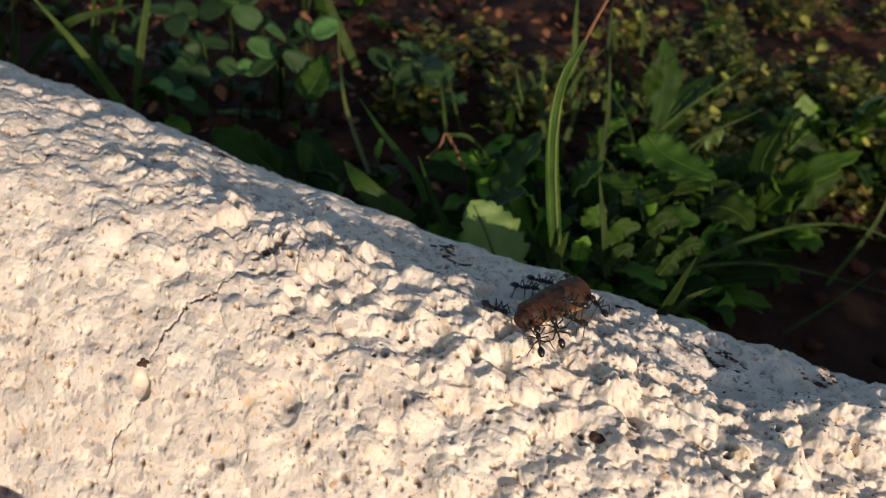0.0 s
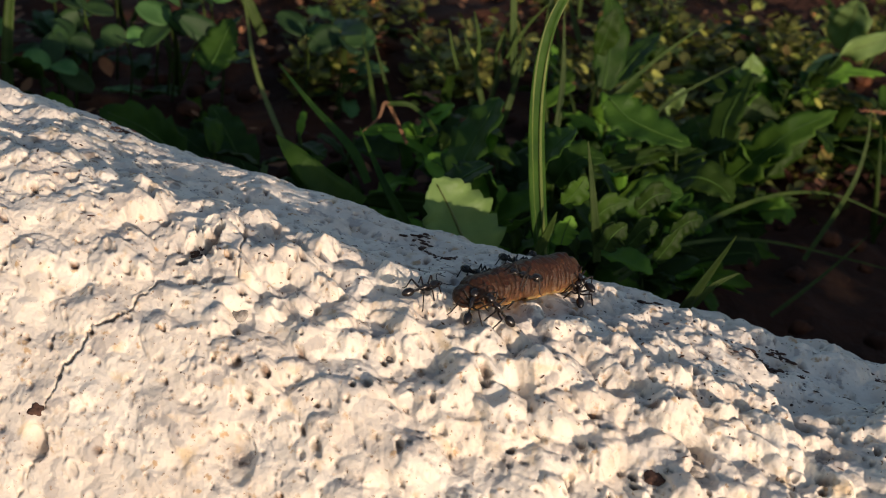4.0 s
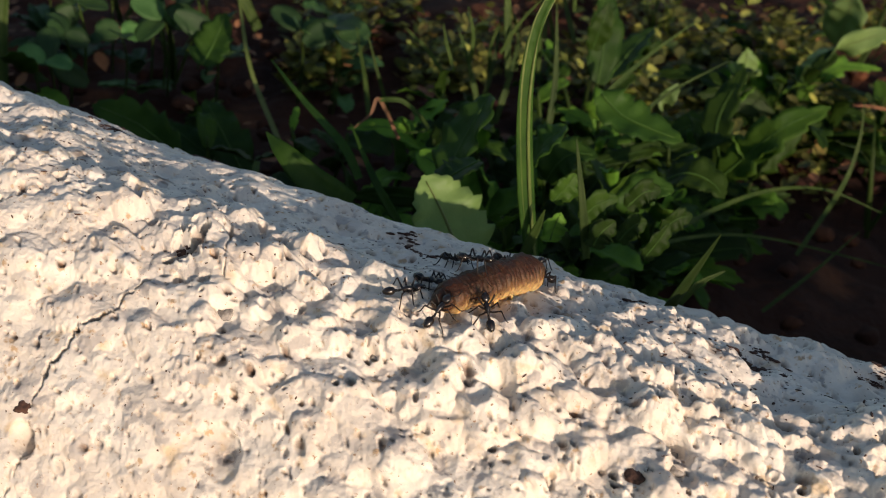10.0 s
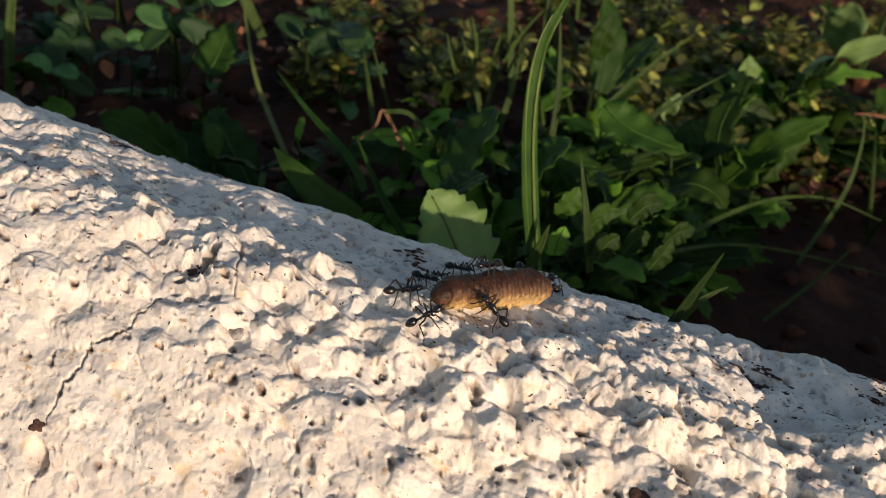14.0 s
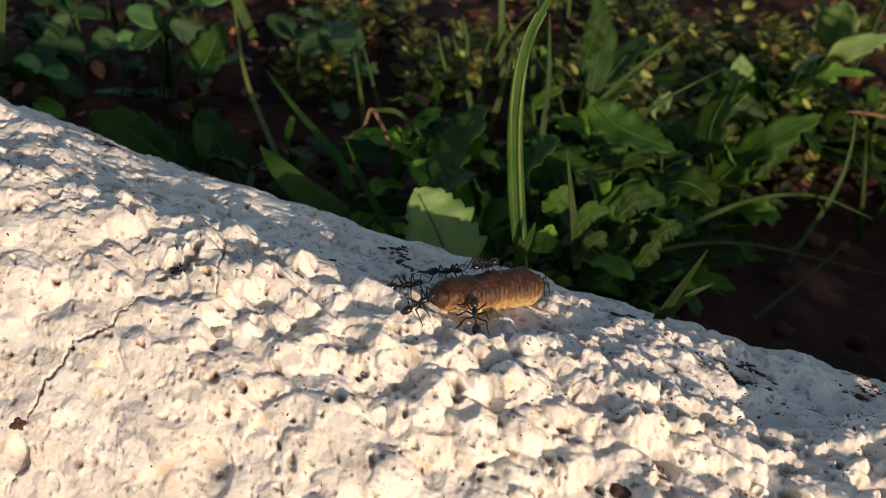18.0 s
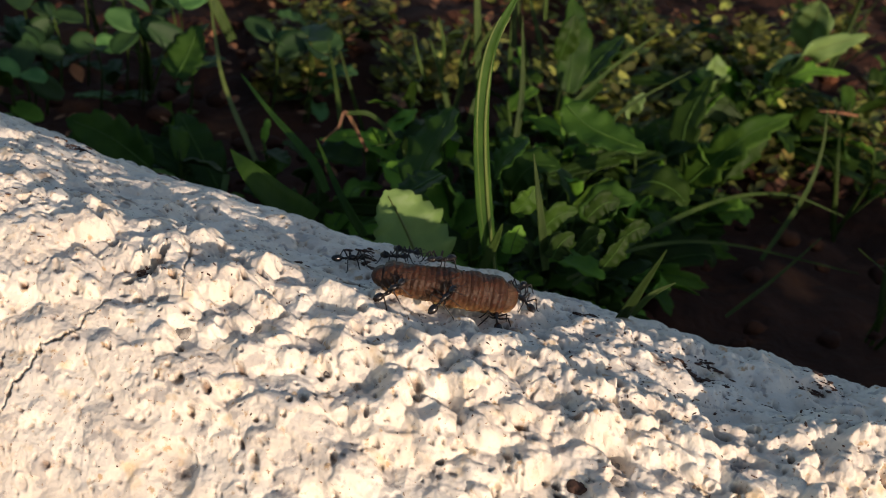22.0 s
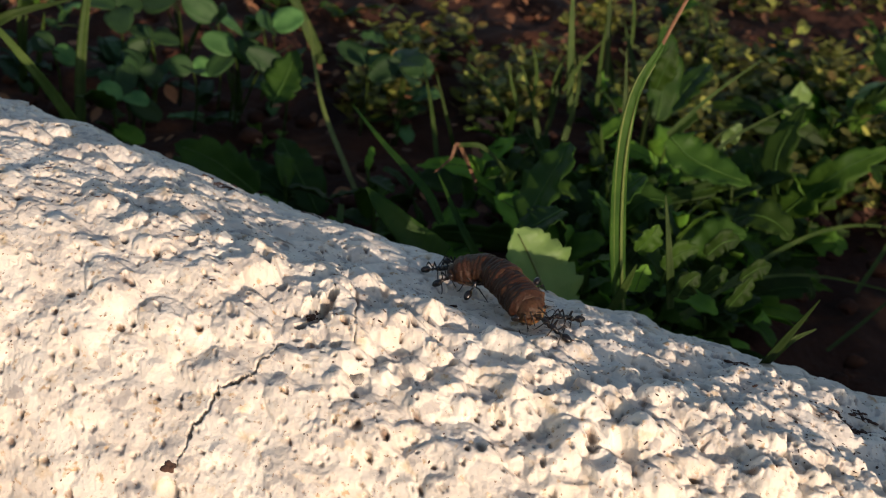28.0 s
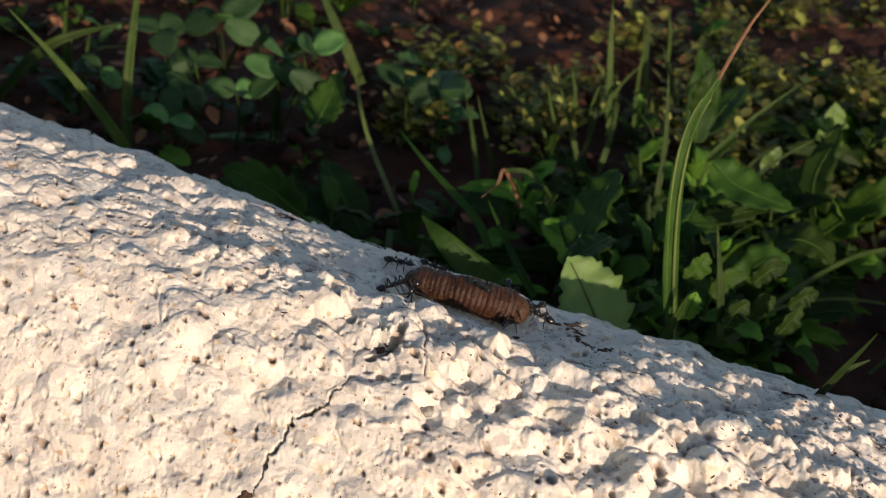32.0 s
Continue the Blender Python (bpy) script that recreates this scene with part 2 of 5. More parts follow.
def ribbon_data(pts, width, n=14, across=5, fold=0.25, thick=0.00018, up=(0, -0.6, 0.8), wave=0.0, twist=0.0):
    """A leaf or blade along pts: width(s) gives its full width, s from 0 to 1. Folded along its midrib."""
    c = spline(pts, n)
    tan = np.gradient(c, axis=0)
    tan /= np.linalg.norm(tan, axis=1)[:, None] + 1e-12
    u = np.array(up, float)
    top, bot = [], []
    for i in range(n):
        s = i / (n - 1)
        side = np.cross(tan[i], u)
        side /= np.linalg.norm(side) + 1e-12
        nor = np.cross(side, tan[i])
        if twist:
            g = twist * s
            side, nor = side * math.cos(g) + nor * math.sin(g), nor * math.cos(g) - side * math.sin(g)
        w = width(s)
        for k in range(across):
            x = 2 * k / (across - 1) - 1
            wl = w[0] if x < 0 else w[1]
            h = fold * abs(x) * (wl / 2) + wave * math.sin(s * 23 + x * 2) * abs(x) * wl
            p = c[i] + side * x * wl / 2 + nor * h
            top.append(p + nor * thick / 2)
            bot.append(p - nor * thick / 2)
    v = top + bot
    o = n * across
    f = []
    for i in range(n - 1):
        for k in range(across - 1):
            a, b, d, e = i * across + k, i * across + k + 1, (i + 1) * across + k + 1, (i + 1) * across + k
            f += [(a, b, d, e), (o + e, o + d, o + b, o + a)]
        for k in (0, across - 1):
            a, e = i * across + k, (i + 1) * across + k
            f.append((a, e, o + e, o + a) if k == 0 else (e, a, o + a, o + e))
    return v, f


def blade_width(w, tip=0.0):
    def width(s):
        q = w * (0.75 + 0.25 * min(1, s * 4)) * (max(0.0, 1 - s ** 1.9) * (1 - tip) + tip) + 0.0002
        return q, q
    return width


def tooth_width(w, teeth=5, depth=0.35, seed=0.0):
    """The outline of a toothed leaf: broad above the middle, with forward points on both edges."""
    def width(s):
        base = w * (math.sin(math.pi * min(1, 0.06 + 0.94 * s ** 0.8)) ** 0.75 * 0.9 + 0.07) * (1 if s < 0.97 else 0.4)
        out = []
        for shift in (0.0, 0.37):
            t = (s * teeth + shift + seed + 0.3 * math.sin(5 * s + 9 * seed + 4 * shift)) % 1.0
            out.append(base * (1 - depth + depth * t ** 0.8) + 0.0003)
        return tuple(out)
    return width


def ellipsoid_data(c, r, nu=14, nv=10, squash=None):
    v, f = [], []
    for j in range(nv + 1):
        th = math.pi * j / nv
        for i in range(nu):
            ph = 2 * math.pi * i / nu
            p = np.array([math.cos(th), math.sin(th) * math.cos(ph), math.sin(th) * math.sin(ph)])
            if squash:
                p = squash(p)
            v.append(np.array(c) + p * np.array(r))
    for j in range(nv):
        for i in range(nu):
            i2 = (i + 1) % nu
            f.append((j * nu + i, j * nu + i2, (j + 1) * nu + i2, (j + 1) * nu + i))
    return v, f


def merge(*datas):
    v, f = [], []
    for vv, ff in datas:
        o = len(v)
        v += list(vv)
        f += [tuple(i + o for i in q) for q in ff]
    return v, f


# ---- noise on arrays, for the wall and the ground ----
def hash2(ix, iy, seed):
    h = (ix.astype(np.int64) * 374761393 + iy.astype(np.int64) * 668265263 + seed * 974634777) & 0xFFFFFFFF
    h = ((h ^ (h >> 13)) * 1274126177) & 0xFFFFFFFF
    return ((h ^ (h >> 16)) & 0xFFFFFF) / float(0x1000000)


def value_noise(x, y, seed):
    ix, iy = np.floor(x), np.floor(y)
    fx, fy = x - ix, y - iy
    fx, fy = fx * fx * fx * (fx * (fx * 6 - 15) + 10), fy * fy * fy * (fy * (fy * 6 - 15) + 10)
    a, b = hash2(ix, iy, seed), hash2(ix + 1, iy, seed)
    c, d = hash2(ix, iy + 1, seed), hash2(ix + 1, iy + 1, seed)
    return (a + (b - a) * fx) * (1 - fy) + (c + (d - c) * fx) * fy - 0.5


def fbm(x, y, seed, octaves=3):
    out, amp = 0, 1.0
    for o in range(octaves):
        out = out + amp * value_noise(x * 2 ** o, y * 2 ** o, seed + o)
        amp *= 0.5
    return out


def lumps(x, y, seed, radius=0.75, share=1.0, power=0.5):
    """Rounded lumps of uneven height on a scattered grid of unit size: the highest of the neighbours at each place."""
    ix, iy = np.floor(x), np.floor(y)
    best = np.zeros_like(x)
    for dx in (-1, 0, 1):
        for dy in (-1, 0, 1):
            cx, cy = ix + dx, iy + dy
            px, py = cx + hash2(cx, cy, seed), cy + hash2(cx, cy, seed + 7)
            amp = 0.35 + 0.65 * hash2(cx, cy, seed + 13)
            amp = np.where(hash2(cx, cy, seed + 29) < share, amp, 0)
            rad = radius * (0.6 + 0.6 * hash2(cx, cy, seed + 19))
            q = np.clip(1 - ((x - px) ** 2 + (y - py) ** 2) / rad ** 2, 0, 1)
            best = np.maximum(best, amp * q ** power)
    return best


def pits(x, y, seed, share):
    ix, iy = np.floor(x), np.floor(y)
    best = np.zeros_like(x)
    for dx in (-1, 0, 1):
        for dy in (-1, 0, 1):
            cx, cy = ix + dx, iy + dy
            px, py = cx + hash2(cx, cy, seed), cy + hash2(cx, cy, seed + 7)
            rad = 0.11 + 0.17 * hash2(cx, cy, seed + 19)
            q = np.clip(1 - ((x - px) ** 2 + (y - py) ** 2) / rad ** 2, 0, 1)
            best = np.maximum(best, np.where(hash2(cx, cy, seed + 29) < share, q, 0))
    return best


# ---- the low whitewashed wall ----
ROUND = 0.07982


def wall_base(x, y=None, v=None):
    """Of the wall at x: the height at y, or the place (y, z) at v across its crest line."""
    q = np.clip(x / 0.05, -2.2, 2.2)
    rest = x / 0.05 - q
    slope = -0.02375 + 0.0025 * q + 0.00039 * q * q
    crest = 0.15653 - 0.02375 * q + 0.00125 * q ** 2 + 0.00013 * q ** 3 + slope * rest
    high = 0.06547 - 0.00227 * q - 0.00016 * q ** 2
    stretch = np.sqrt(1 + (slope / 0.05) ** 2)
    if v is None:
        v = (y - crest) / stretch
    z = high - np.where(v < 0, 3.106, 1.5) * (np.sqrt(v * v + ROUND * ROUND) - ROUND)
    return z if y is not None else (crest + v * stretch, z)


def wall_normal(x, y):
    h = 1e-4
    n = Vector((float(wall_base(x - h, y) - wall_base(x + h, y)) / (2 * h), float(wall_base(x, y - h) - wall_base(x, y + h)) / (2 * h), 1.0))
    return n.normalized()


CRACK = [(-24.6, -11.6), (-26.7, -14.6), (-28.2, -17.2), (-31.0, -19.0), (-33.6, -21.4), (-35.3, -24.0), (-36.2, -26.5), (-37.6, -29.0), (-38.0, -32.0), (-39.6, -35.0), (-41.9, -38.0), (-43.0, -41.1)]
CRACK_TWO = [(-14.4, -0.8), (-14.5, -5.3), (-15.3, -9.2)]
GASH = [(-17.2, -3.4), (-18.4, -5.4), (-19.8, -7.2), (-22.6, -9.3)]
# hollows: place along and across the crest (mm), radius, depth
HOLLOWS = [(-20.5, -6.7, 1.3, 1.2), (4.0, -11.8, 0.7, 0.9), (-8.9, -11.3, 1.3, 1.0), (-14.6, -13.8, 1.5, 0.8), (-14.5, -26.6, 2.0, 0.9),
           (9.4, -11.3, 2.2, 0.8), (39.4, -11.0, 1.6, 1.4), (39.2, -13.8, 1.5, 1.2), (-38.3, -31.7, 1.2, 1.6), (-28.1, -0.4, 1.2, 0.7),
           (19.7, -10.2, 1.4, 0.7), (33.8, -16.2, 1.4, 1.0), (57.7, 14.6, 2.0, 0.6), (75.6, 19.8, 1.8, 0.7), (-18.7, -3.0, 1.0, 0.8), (78.4, 26.6, 3.5, 0.7), (81.5, 23.7, 3.5, 0.7)]
# smooth swellings
SWELLS = [(3.6, -9.3, 3.4, 0.9), (-6.9, -4.9, 3.2, 0.9), (43.7, -0.7, 3.5, 1.0), (47.6, 15.4, 2.6, 0.8), (69.2, 26.2, 2.6, 0.9), (24.1, -7.1, 3.0, 0.8),
          (44.0, -6.3, 2.0, 1.0), (-11.4, -17.5, 4.0, 0.7), (14.6, -6.8, 3.0, 0.8), (-40.4, -15.5, 4.5, 0.9), (-49.2, -13.3, 4.2, 0.9), (-23.4, -19.1, 3.5, 0.7), (64.5, 1.9, 3.5, 0.9),
          (74.9, 3.0, 10.0, 3.2), (23.1, 3.6, 2.2, 0.8), (34.1, -1.2, 3.0, 0.7)]

# a fold that runs down the front, and wide shallow dips
FOLDS = [(56.8, 3.8, 5.0, 1.7), (55.1, -3.9, 4.5, 1.8), (52.3, -10.4, 4.5, 1.5)]
DIPS = [(-38.4, -31.0, 3.0, 0.2), (53.1, 6.2, 7.0, 1.8), (59.1, 6.2, 7.0, 1.8), (1.9, 12.3, 7.0, 0.9), (8.6, 10.6, 5.0, 0.8), (59.6, 14.7, 6.0, 1.4), (68.0, 11.9, 6.0, 2.0), (77.1, 17.0, 6.0, 2.4), (93.7, 35.1, 6.0, 1.6)]


def line_distance(x, y, pts):
    best = np.full(x.shape, 1e9)
    for (ax, ay), (bx, by) in zip(pts[:-1], pts[1:]):
        dx, dy = bx - ax, by - ay
        t = np.clip(((x - ax) * dx + (y - ay) * dy) / (dx * dx + dy * dy), 0, 1)
        best = np.minimum(best, np.hypot(x - ax - t * dx, y - ay - t * dy))
    return best


# length over the skin of the wall for each way across its crest (mm)
SKIN_V = np.linspace(-80, 90, 341)
_steep = np.where(SKIN_V < 0, 3.106, 1.5) * SKIN_V / np.sqrt(SKIN_V ** 2 + (1000 * ROUND) ** 2)
SKIN_S = np.cumsum(np.sqrt(1 + _steep ** 2)) * 0.5
SKIN_S -= SKIN_S[160]


def wall_relief(u, w, dirt=False):
    """Height of the rough render over the wall's plain form, in mm, at u along and w across the crest, in mm.
    With dirt: also how much soil lodges there."""
    wn = np.interp(w, SKIN_V, SKIN_S)
    wu = u + 1.1 * fbm(u / 4.2, wn / 4.2, 11, 2) + 0.34 * fbm(u / 1.3, wn / 1.3, 15, 3)
    ww = wn + 1.1 * fbm(u / 4.2, wn / 4.2, 12, 2) + 0.34 * fbm(u / 1.3, wn / 1.3, 16, 3)
    la, lb = 0.90 * wu + 0.44 * ww, 0.90 * ww - 0.44 * wu        # along and across the trowel's slanting ripples
    calm = 1 / (1 + np.exp(-(w - 1.8 + 12 * fbm(u / 15, w / 9, 31, 2)) / 1.2)) * (0.55 + 0.45 * np.exp(-((w - 3) / 9) ** 2)) * (1 - 0.5 / (1 + np.exp(-(u - 42) / 4)) / (1 + np.exp((w - 6) / 1.5))) * (1 - 0.75 / (1 + np.exp((u + 38) / 5)))
    calm = calm * (1 - 0.7 / (1 + np.exp(-(u - 13) / 3)) / (1 + np.exp((w - 25) / 3)))
    for a, b, r, h in DIPS:
        calm = np.maximum(calm, 0.82 * np.exp(-(((u - a) ** 2 + (1.6 * (w - b)) ** 2) / (1.35 * r) ** 2) ** 2))
    low = 1 / (1 + np.exp((w + 20 + 0.35 * u) / 4))
    rough = (1 + 0.25 * np.exp(-((w + 6) / 9) ** 2)) * (1 - 0.86 * calm) * (1 - 0.62 * low) * (1 - 0.2 / (1 + np.exp((u + 36) / 6))) * (1 - 0.45 / (1 + np.exp((22 - w) / 2.5)))
    d = 1.3 * fbm(u / 13, w / 9, 3, 2) - 0.92 * (1 - 0.6 * calm)
    d += 1.9 * rough * lumps(la / 8.0, lb / 4.9, 21, 0.74, 0.85, 0.7)
    d += 1.7 * rough * lumps(la / 4.6, lb / 3.0, 22, 0.70, 0.8, 0.6)
    d -= 1.4 * rough * lumps(la / 5.8, lb / 3.6, 26, 0.66, 0.75, 0.9)
    pop = 1 / (1 + np.exp(-(u - 32 + 10 * fbm(u / 12, w / 12, 33, 2)) / 4))
    d += (0.10 + 0.10 * pop) * (0.3 + 0.7 * rough) * lumps(wu / 1.1, ww / 1.0, 23, 0.66, 0.7, 0.8)
    d += (0.34 + 0.5 * pop) * rough * lumps(wu / 2.1, ww / 1.7, 24, 0.64, 0.65, 0.6)
    d += (0.20 + 0.10 * pop) * (0.35 + 0.65 * rough) * fbm(u / 1.1, wn / 1.1, 41, 4)
    hole = pits(wu / 2.9, ww / 2.9, 51, 0.34) ** 0.4
    small = pits(wu / 1.5, ww / 1.5, 52, 0.40) ** 0.4
    d -= (1.25 * hole + 0.65 * small) * (1 - 0.6 * calm) * (1 - 0.45 * low)
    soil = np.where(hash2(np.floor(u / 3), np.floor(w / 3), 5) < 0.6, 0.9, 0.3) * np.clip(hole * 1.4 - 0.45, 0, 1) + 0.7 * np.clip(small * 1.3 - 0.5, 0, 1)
    for a, b, r, h in HOLLOWS:
        q = np.hypot(u - a + 0.4 * (wu - u), w - b + 0.4 * (ww - wn)) / r
        inside = np.clip(1.25 - q, 0, 1) ** 0.5
        d -= 1.5 * h * inside
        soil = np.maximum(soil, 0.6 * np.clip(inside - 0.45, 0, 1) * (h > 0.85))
    for a, b, r, h in SWELLS:
        d += 1.2 * h * np.clip(1 - (np.hypot(u - a + 0.4 * (wu - u), (w - b + 0.4 * (ww - wn)) * 1.3) / r) ** 2, 0, 1) ** 0.5
    # the crest falls away behind a low ridge and rises again to its far rim
    band = 1 / (1 + np.exp(-(u + 32) / 5)) / (1 + np.exp((u - 12) / 4))
    d += band * (0.5 * np.exp(-((w + 1) / 5) ** 2) - 2.1 * np.exp(-((w - 14) / 7) ** 2))
    far = 1 / (1 + np.exp(-(u - 12) / 4))
    d += far * (0.8 * np.exp(-((w - 25) / 4.5) ** 2) - 0.35 * np.exp(-((w - 13) / 6) ** 2))
    # scattered knobs that stand out of the calmer crest
    d += 1.5 * far * calm ** 0.5 * np.clip(lumps(wu / 5.2, ww / 4.2, 27, 0.62, 0.6, 0.5) - 0.12, 0, 1)
    # the flat, higher shoulder of the crest at its far end
    d += 1.4 / (1 + np.exp((u + 41) / 3)) / (1 + np.exp(-(w - 11) / 4))
    for a, b, r, h in DIPS + FOLDS:
        d -= h * np.exp(-((u - a) ** 2 + (1.6 * (w - b)) ** 2) / r ** 2)
    gap = np.clip(0.6 + 1.0 * fbm(u / 5, w / 5, 61, 2), 0.15, 1)
    near = line_distance(u + 0.9 * fbm(u / 1.2, w / 1.2, 71), w + 0.9 * fbm(u / 1.2, w / 1.2, 72), CRACK)
    cut = np.clip(1 - near / (0.25 * gap), 0, 1) ** 0.5
    near = line_distance(wu, w + ww - wn, CRACK_TWO)
    cut = np.maximum(cut, 0.55 * np.clip(1 - near / (0.45 * gap), 0, 1) ** 0.5)
    near = line_distance(wu, w + 0.6 * (ww - wn), GASH)
    cut = np.maximum(cut, np.clip(1 - near / (0.35 + 0.55 * np.clip(1 - np.abs(u + 18.6) / 2.2, 0, 1)), 0, 1) ** 0.4)
    d -= 1.7 * cut
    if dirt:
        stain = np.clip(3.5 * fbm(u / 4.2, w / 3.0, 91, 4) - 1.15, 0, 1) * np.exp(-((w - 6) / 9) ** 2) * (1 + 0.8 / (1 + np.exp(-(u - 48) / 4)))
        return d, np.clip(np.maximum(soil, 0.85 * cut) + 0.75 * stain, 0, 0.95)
    return d


def grid_object(name, xs, vs, place, material):
    """One sheet over the lines xs and vs; place(X, V) gives the three coordinates."""
    X, V = np.meshgrid(xs, vs)
    P = np.stack(place(X, V), -1)
    me = bpy.data.meshes.new(name)
    ny, nx = X.shape
    me.vertices.add(nx * ny)
    me.vertices.foreach_set("co", P.reshape(-1).astype(np.float32))
    i = (np.arange(ny - 1)[:, None] * nx + np.arange(nx - 1)[None, :]).reshape(-1)
    quads = np.stack([i, i + 1, i + nx + 1, i + nx], 1).astype(np.int32)
    me.loops.add(quads.size)
    me.loops.foreach_set("vertex_index", quads.reshape(-1))
    me.polygons.add(len(quads))
    me.polygons.foreach_set("loop_start", np.arange(0, quads.size, 4, dtype=np.int32))
    me.polygons.foreach_set("use_smooth", np.ones(len(quads), dtype=bool))
    me.materials.append(material)
    me.update()
    me.validate()
    return new(name, me)


SOIL_MASK = {}


def wall_place(x, v):
    y, z = wall_base(x, v=v)
    p = np.stack([x, y, z], -1)
    a, b = np.gradient(p, axis=1), np.gradient(p, axis=0)
    n = np.cross(a, b)
    n /= np.linalg.norm(n, axis=-1)[..., None]
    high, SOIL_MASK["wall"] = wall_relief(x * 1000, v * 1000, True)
    p = p + n * (high / 1000)[..., None]
    return p[..., 0], p[..., 1], p[..., 2]


wall_x = np.concatenate([np.linspace(-1.5, -0.101, 50), np.arange(-0.1, 0.0951, 0.00017), np.linspace(0.096, 1.5, 50)])
wall_v = np.concatenate([np.linspace(-0.066, -0.0471, 12), np.arange(-0.047, 0.0321, 0.00017), np.linspace(0.033, 0.08, 24)])
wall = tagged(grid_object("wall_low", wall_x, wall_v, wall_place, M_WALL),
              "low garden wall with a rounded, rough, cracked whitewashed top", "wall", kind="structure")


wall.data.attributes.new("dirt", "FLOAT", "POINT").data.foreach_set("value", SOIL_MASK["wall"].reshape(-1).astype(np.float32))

# ---- ground behind and before the wall ----
def ground_place(x, y):
    z = 0.012 * fbm(x / 0.12, y / 0.12, 81, 2) + 0.007 * fbm(x / 0.02, y / 0.02, 84, 3) - 0.002
    fade = np.clip(1.5 - np.hypot(x, y - 0.3), 0, 1)
    return x, y, z * fade


gx = np.concatenate([-np.geomspace(60, 0.41, 24), np.arange(-0.4, 0.5, 0.0035), np.geomspace(0.51, 60, 24)])
gy = np.concatenate([-np.geomspace(60, 0.21, 24), np.arange(-0.2, 0.11, 0.02), np.arange(0.12, 0.85, 0.0035), np.geomspace(0.86, 60, 24)])
ground = tagged(grid_object("ground", gx, gy, ground_place, M_SOIL), "dark reddish soil with crumbs and litter", "ground", kind="structure")


# ---- terracotta tile at the foot of the wall ----
def terracotta_tile():
    bm = bmesh.new()
    bmesh.ops.create_cube(bm, size=1.0)
    bmesh.ops.scale(bm, vec=(0.14, 0.12, 0.014), verts=bm.verts)
    bmesh.ops.bevel(bm, geom=bm.edges[:], offset=0.0018, segments=3, affect="EDGES")
    for vert in bm.verts:
        vert.co += Vector((0, 0, 0.0008)) * noise.noise(vert.co * 60)
    me = bpy.data.meshes.new("terracotta_tile")
    bm.to_mesh(me)
    bm.free()
    me.materials.append(M_TILE)
    ob = new("terracotta_tile", me)
    return tagged(ob, "red terracotta floor tile bedded against the whitewashed wall", "tile")


tile = terracotta_tile()
tile.matrix_world = pose(-0.126, 0.1035, 0.0085, 18, 3, -28)


# ---- the larva ----
RINGS = 12


def larva_skin(name, back, flank, belly, banded=False):
    """Skin that runs from a dark back over a mottled flank to a translucent amber belly, round each ring."""
    m = mat(name, (back, back), 0.5, 900, 6, 0.00026, 2000, sub=0.4, sub_radius=(0.0008,), coat=0.03, spec=0.25)
    nt = m.node_tree
    n, link = nt.nodes, nt.links.new
    co = n.new("ShaderNodeTexCoord")
    xyz = n.new("ShaderNodeSeparateXYZ")
    link(co.outputs["Object"], xyz.inputs[0])
    tex = n.new("ShaderNodeTexNoise")
    tex.inputs["Scale"].default_value, tex.inputs["Detail"].default_value = 1500, 4
    link(co.outputs["Object"], tex.inputs["Vector"])
    add = n.new("ShaderNodeMath")
    add.operation = "MULTIPLY_ADD"
    link(tex.outputs["Fac"], add.inputs[0])
    add.inputs[1].default_value = 0.0026
    link(xyz.outputs["Z"], add.inputs[2])
    mr = n.new("ShaderNodeMapRange")
    mr.inputs["From Min"].default_value, mr.inputs["From Max"].default_value = -0.0009, 0.0041
    link(add.outputs[0], mr.inputs["Value"])
    r = n.new("ShaderNodeValToRGB")
    e = r.color_ramp.elements
    e[0].position, e[0].color = 0.05, (*belly, 1)
    e[1].position, e[1].color = 0.62, (*back, 1)
    k = e.new(0.34)
    k.color = (*flank, 1)
    link(mr.outputs["Result"], r.inputs["Fac"])
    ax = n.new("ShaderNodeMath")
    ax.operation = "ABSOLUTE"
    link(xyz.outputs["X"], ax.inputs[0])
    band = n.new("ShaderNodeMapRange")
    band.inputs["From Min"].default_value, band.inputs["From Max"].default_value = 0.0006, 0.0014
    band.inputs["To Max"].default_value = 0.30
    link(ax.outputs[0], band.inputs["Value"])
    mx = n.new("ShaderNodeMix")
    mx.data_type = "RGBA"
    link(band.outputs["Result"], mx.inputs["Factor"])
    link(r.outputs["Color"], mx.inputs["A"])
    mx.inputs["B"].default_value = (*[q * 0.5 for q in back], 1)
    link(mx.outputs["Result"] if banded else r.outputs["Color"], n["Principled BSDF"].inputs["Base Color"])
    return m


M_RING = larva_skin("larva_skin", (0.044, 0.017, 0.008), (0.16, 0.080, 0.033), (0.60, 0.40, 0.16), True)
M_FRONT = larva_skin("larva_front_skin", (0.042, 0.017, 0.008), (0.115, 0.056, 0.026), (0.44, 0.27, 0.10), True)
M_HEAD = larva_skin("larva_head", (0.03, 0.012, 0.006), (0.06, 0.025, 0.012), (0.12, 0.05, 0.02))
M_TAIL = larva_skin("larva_tail", (0.06, 0.027, 0.012), (0.19, 0.098, 0.04), (0.48, 0.30, 0.12))


